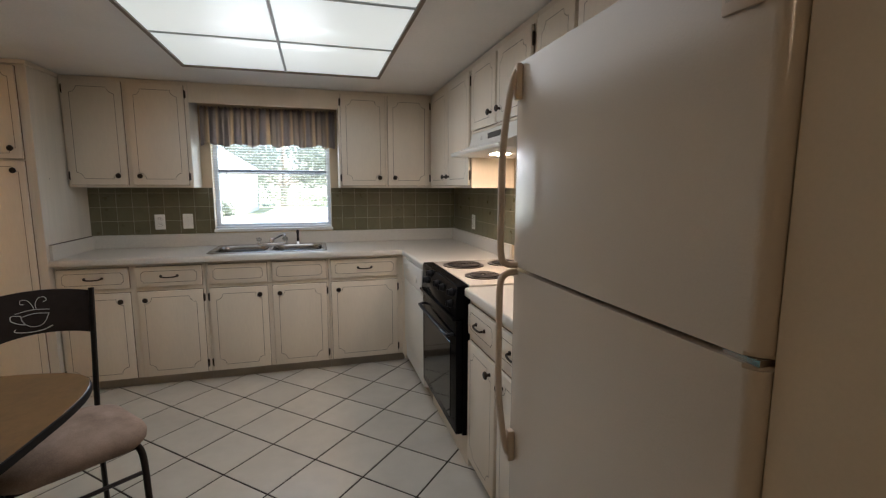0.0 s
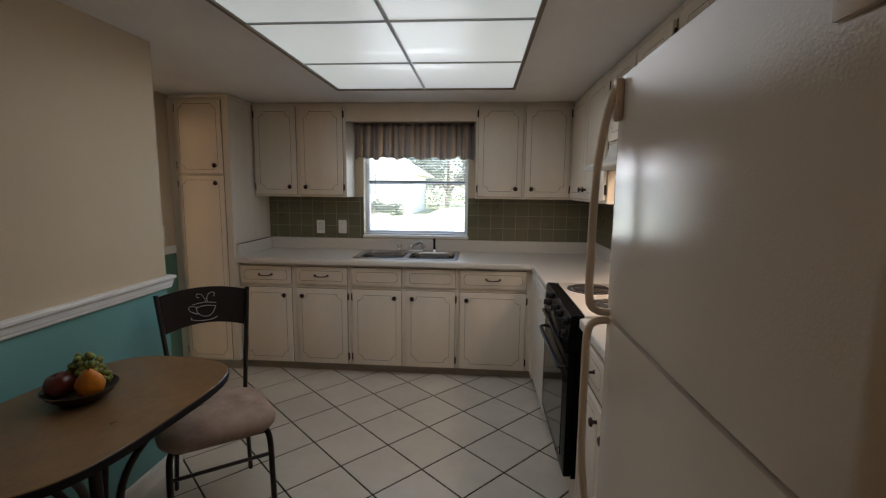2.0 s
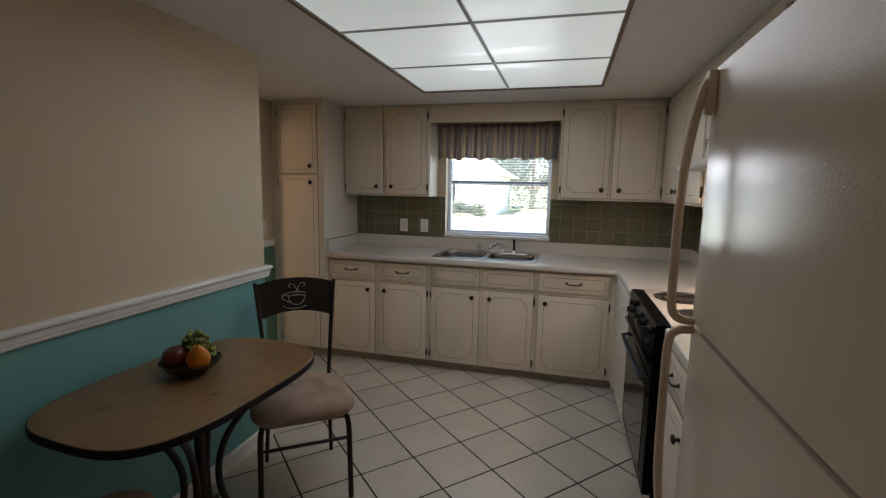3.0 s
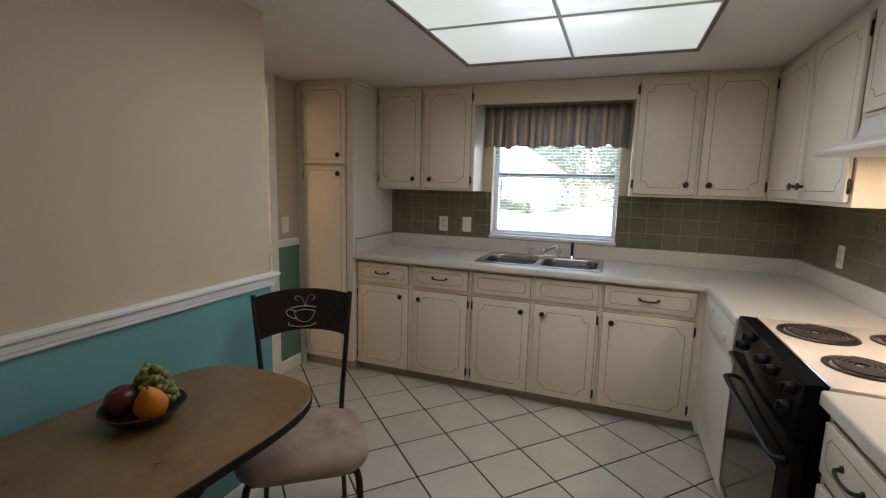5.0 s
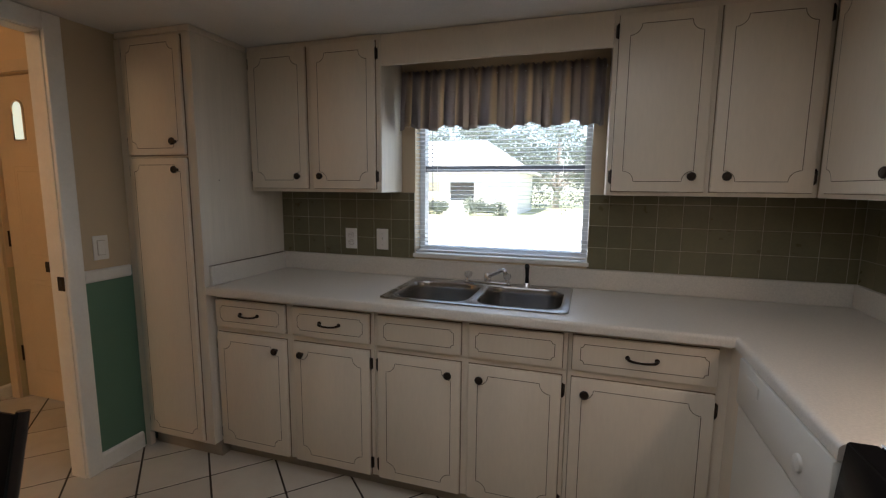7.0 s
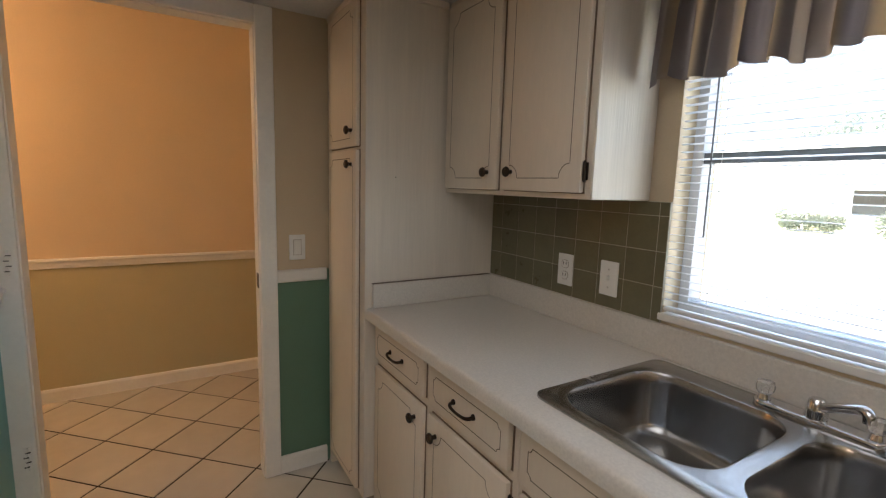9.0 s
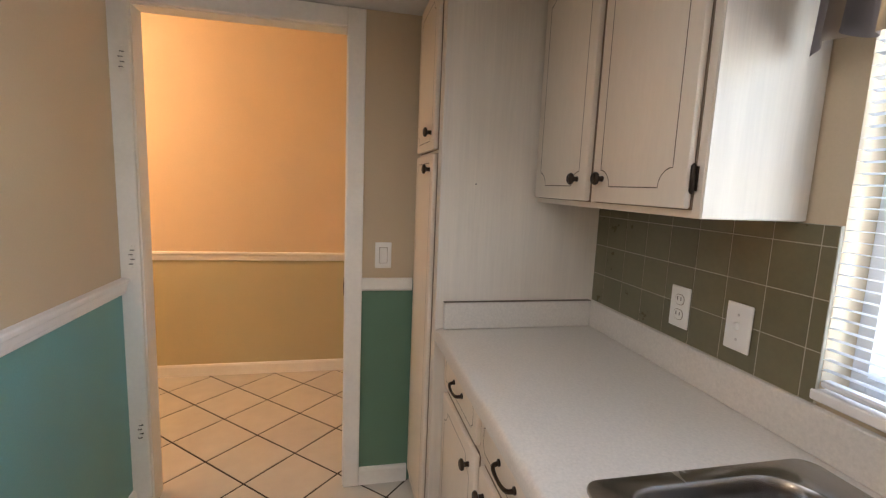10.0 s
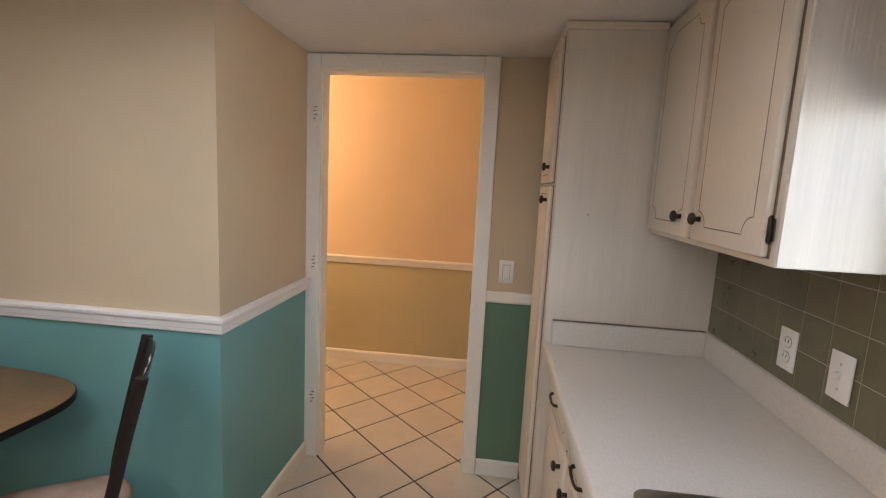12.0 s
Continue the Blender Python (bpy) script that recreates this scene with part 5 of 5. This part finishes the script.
skyl.matrix_world = look(((WX0 + WX1) / 2, Y_NORTH + 0.05, 1.42), ((WX0 + WX1) / 2, 0.0, 1.42))
hoodl = new("hood_light", bpy.data.lights.new("hood_light", "AREA"))
hoodl.data.energy, hoodl.data.color, hoodl.data.size = HOOD, (1.0, 0.72, 0.54), 0.09
hoodl.matrix_world = look((EX - 0.26, 2.42, 1.538), (EX - 0.26, 2.42, 0.9))

# ---- outdoors ----
ground = structure("ground", cube(-90, 90, -60, 160, -0.75, -0.35), GRASS, "sunlit front lawn", "ground")
road = structure("road", cube(-90, 90, 15, 21, -0.36, -0.34), ROAD, "pale street", "road")
drive = structure("pavement", cube(-9, 5.5, 4.45, 15, -0.36, -0.335), CONC, "pale concrete driveway", "pavement")
house = thing("house", pose(-12.3, 31, -0.35), "white one-storey house across the street", "house")
part("wall", cube(-8, 8, 0, 8, 0, 2.7), STUCCO, house)
bm = bmesh.new()
vs = [bm.verts.new(p) for p in ((-8.7, -0.8, 2.7), (8.7, -0.8, 2.7), (8.7, 8.8, 2.7), (-8.7, 8.8, 2.7), (-5, 4, 5.2), (5, 4, 5.2))]
for q in ((0, 1, 5, 4), (1, 2, 5), (2, 3, 4, 5), (3, 0, 4), (3, 2, 1, 0)):
    bm.faces.new([vs[i] for i in q])
part("roof", bm, ROOFM, house, "pale hipped shingle roof")
for x in (-5, 4.4):
    wd = part("window", cube(x - 0.8, x + 0.8, -0.05, -0.002, 0.9, 2.1), CARG, house)
    part("window_frame", cube(x - 0.9, x + 0.9, -0.045, -0.003, 0.8, 0.895), TRIM, wd)
part("door", cube(1.8, 2.8, -0.05, -0.002, 0.05, 2.1), DOORP, house)


def leafy(bm, centre, radii, n, size, rnd):
    for _ in range(n):
        d = Vector((rnd.gauss(0, 1), rnd.gauss(0, 1), rnd.gauss(0, 1))).normalized() * (rnd.random() ** 0.4)
        p = Vector(centre) + Vector((d.x * radii[0], d.y * radii[1], d.z * radii[2]))
        m = Euler((rnd.uniform(0, 6), rnd.uniform(0, 6), rnd.uniform(0, 6))).to_matrix()
        s = size * rnd.uniform(0.6, 1.4)
        vs = [bm.verts.new(p + m @ Vector(q)) for q in ((0, -s, 0), (s * 0.5, 0, s * 0.15), (0, s, 0), (-s * 0.5, 0, s * 0.15))]
        bm.faces.new(vs)


def tree(x, y, h, w, seed):
    rnd = random.Random(seed)
    t_ = thing("tree", pose(x, y, -0.35), "broad leafy street tree", "tree", "street trees")
    tb = tube(bmesh.new(), [(0, 0, 0), (0.1, 0, h * 0.25), (0.05, 0.1, h * 0.5), (0.2, 0, h * 0.8)], [0.3, 0.22, 0.17, 0.06], 8)
    cb = bmesh.new()
    for k in range(15):
        a = k * 0.7 + rnd.random()
        e = Vector((math.cos(a) * w * rnd.uniform(0.35, 0.8), math.sin(a) * w * rnd.uniform(0.35, 0.8), h * rnd.uniform(0.32, 0.92)))
        tube(tb, [(0.06, 0, h * rnd.uniform(0.15, 0.3)), e * 0.5 + Vector((0, 0, h * 0.12)), e], [0.1, 0.07, 0.03], 6)
        leafy(cb, e, (w * 0.40, w * 0.40, h * 0.15), 330, 0.15, rnd)
    part("trunk", tb, BARK, t_, "", 60)
    part("crown", cb, LEAF, t_)


tree(-12.5, 44, 8.0, 4.6, 1)
tree(-7.6, 45, 8.2, 5.2, 2)
tree(-2.8, 44, 7.6, 5.0, 4)
tree(2.4, 45, 8.0, 5.2, 5)
tree(8.0, 43, 8.6, 5.4, 6)
for k, (x, y, w) in enumerate(((-6.0, 29.6, 1.1), (-0.6, 38.5, 3.2), (6.2, 38.0, 3.6), (-10, 29.8, 1.2))):
    hd = thing("hedge", pose(x, y, -0.35), "loose green shrub by the house", "shrub", "shrubs")
    hb = bmesh.new()
    rnd = random.Random(k + 20)
    for q in range(7):
        leafy(hb, ((q / 3 - 1) * w, rnd.uniform(-0.2, 0.2), rnd.uniform(0.25, 0.55) * (1 + 0.3 * w)), (w * 0.32, 0.5, rnd.uniform(0.25, 0.5) * (1 + 0.3 * w)), 260, 0.09, rnd)
    part("leaves", hb, LEAF, hd)

car = thing("parked_car", pose(2.1, 17.0, -0.335, 0, 0, 8), "white car parked on the driveway", "car")
bm = bmesh.new()
sec = [(-2.2, 0.35), (-2.2, 0.75), (-2.05, 0.92), (-1.5, 0.98), (-0.9, 1.38), (0.5, 1.42), (1.2, 1.0), (2.05, 0.85), (2.2, 0.65), (2.2, 0.35)]
ends = [[bm.verts.new((x, y, z)) for x, z in sec] for y in (-0.85, 0.85)]
for i in range(len(sec)):
    j = (i + 1) % len(sec)
    bm.faces.new((ends[0][i], ends[0][j], ends[1][j], ends[1][i]))
bm.faces.new(ends[0]), bm.faces.new(ends[1])
bmesh.ops.bevel(bm, geom=list(bm.edges), offset=0.06, segments=2, affect="EDGES")
part("body", bm, CARP, car, "", 50)
part("side_window", cube(-0.85, 0.75, -0.86, -0.845, 1.02, 1.32), CARG, car)
for x in (-1.4, 1.35):
    for y in (-0.8, 0.8):
        wb = lathe(bmesh.new(), [(0.0, -0.1), (0.3, -0.1), (0.32, -0.06), (0.32, 0.06), (0.3, 0.1), (0, 0.1)], 20, Matrix.Translation((x, y, 0.32)) @ Matrix.Rotation(radians(90), 4, "X"))
        wh = part("wheel", wb, TYRE, car, "", 40)
        part("rim", lathe(bmesh.new(), [(0, -0.105), (0.18, -0.104), (0.19, -0.1005)], 16, Matrix.Translation((x, y, 0.32)) @ Matrix.Rotation(radians(90 if y < 0 else -90), 4, "X")), CHROME, wh)

# ---- tiles ----
TP = 0.1062
part("grout", cube(-1.576, -0.7275, Y_NORTH - 0.0083, Y_NORTH - 0.0005, 1.0035, UZ0 - 0.001), GROUT_W, wall_north)
part("grout", cube(0.1765, EX - 0.0088, Y_NORTH - 0.0083, Y_NORTH - 0.0005, 1.0035, UZ0 - 0.001), GROUT_W, wall_north)
part("grout", cube(EX - 0.0083, EX - 0.0005, 1.34, Y_NORTH - 0.0005, 1.0035, UZ0 - 0.001), GROUT_W, wall_east)
tile_meshes = {}


def wall_tile_run(parent, a0, a1, line, place):
    """Square tiles in courses between a0 and a1, with a joint at line; the last course is cut."""
    first = math.floor((a0 - line) / TP)
    for i in range(first, first + 60):
        lo, hi = max(a0, line + i * TP), min(a1, line + (i + 1) * TP)
        if hi - lo < 0.012:
            continue
        for j in range(4):
            z0 = 1.0045 + j * TP
            h = min(TP, UZ0 - 0.001 - z0)
            key = (round(hi - lo, 4), round(h, 4))
            if key not in tile_meshes:
                bm = cube(0.0011, key[0] - 0.0011, -0.0094, -0.0064, 0.0011, key[1] - 0.0011, 0.0007)
                me = bpy.data.meshes.new("tile")
                bm.to_mesh(me)
                bm.free()
                me.materials.append(SPLASH)
                tile_meshes[key] = me
            o = new("tile", tile_meshes[key])
            o.parent = parent
            o.matrix_basis = place(lo, z0)


wall_tile_run(wall_north, -1.575, -0.728, -1.397, lambda a, z: pose(a, Y_NORTH, z))
wall_tile_run(wall_north, 0.177, EX - 0.01, 0.903, lambda a, z: pose(a, Y_NORTH, z))
wall_tile_run(wall_east, -(Y_NORTH - 0.01), -1.345, -(Y_NORTH - 0.01), lambda a, z: pose(EX, -a, z, 0, 0, -90))

STEP, GA, HALF = 0.2124, radians(1.61), 0.1458


def tile_mesh(pts):
    """A flat tile with eased edges from its outline."""
    bm = bmesh.new()
    top = [bm.verts.new((x * 0.991, y * 0.991, 0.0)) for x, y in pts]
    mid_ = [bm.verts.new((x, y, -0.0014)) for x, y in pts]
    low = [bm.verts.new((x, y, -0.0035)) for x, y in pts]
    n = len(pts)
    bm.faces.new(top)
    for p, q in ((top, mid_), (mid_, low)):
        for i in range(n):
            bm.faces.new((p[i], q[i], q[(i + 1) % n], p[(i + 1) % n]))
    bmesh.ops.recalc_face_normals(bm, faces=bm.faces)
    me = bpy.data.meshes.new("floor_tile")
    bm.to_mesh(me)
    bm.free()
    me.materials.append(FTILE)
    return me


def clipped(pts, axis, limit, sign):
    """The part of a convex outline on one side of a line."""
    out = []
    for i in range(len(pts)):
        a, b = pts[i], pts[(i + 1) % len(pts)]
        da, db = sign * (a[axis] - limit), sign * (b[axis] - limit)
        if da >= 0:
            out.append(a)
        if (da >= 0) != (db >= 0):
            t_ = da / (da - db)
            out.append((a[0] + t_ * (b[0] - a[0]), a[1] + t_ * (b[1] - a[1])))
    return out


turn45 = Matrix.Rotation(radians(46.61), 2)
whole = [tuple(turn45 @ Vector(p)) for p in ((-HALF, -HALF), (HALF, -HALF), (HALF, HALF), (-HALF, HALF))]
whole_me = tile_mesh(whole)
for i in range(-18, 9):
    for j in range(-13, 9):
        if (i + j) % 2:
            continue
        u, v = (i + 1) * STEP, j * STEP
        x = -0.2136 + u * math.cos(GA) - v * math.sin(GA)
        y = 2.556 + u * math.sin(GA) + v * math.cos(GA)
        if not ((-1.45 < x < 0.95 and 0.2 < y < 3.85) or (-3.7 < x < -1.3 and 2.1 < y < 3.85) or (-3.7 < x < -2.05 and 0.6 < y < 2.2)):
            continue
        pts = whole
        for axis, limit, sign in ((0, -3.5 - x, 1), (0, 0.85 - x, -1), (1, 0.42 - y, 1), (1, 3.70 - y, -1)):
            pts = clipped(pts, axis, limit, sign)
        if len(pts) < 3:
            continue
        o = new("tile", whole_me if len(pts) == 4 and pts == whole else tile_mesh(pts))
        o.parent = floor
        o.location = (x, y, 0)
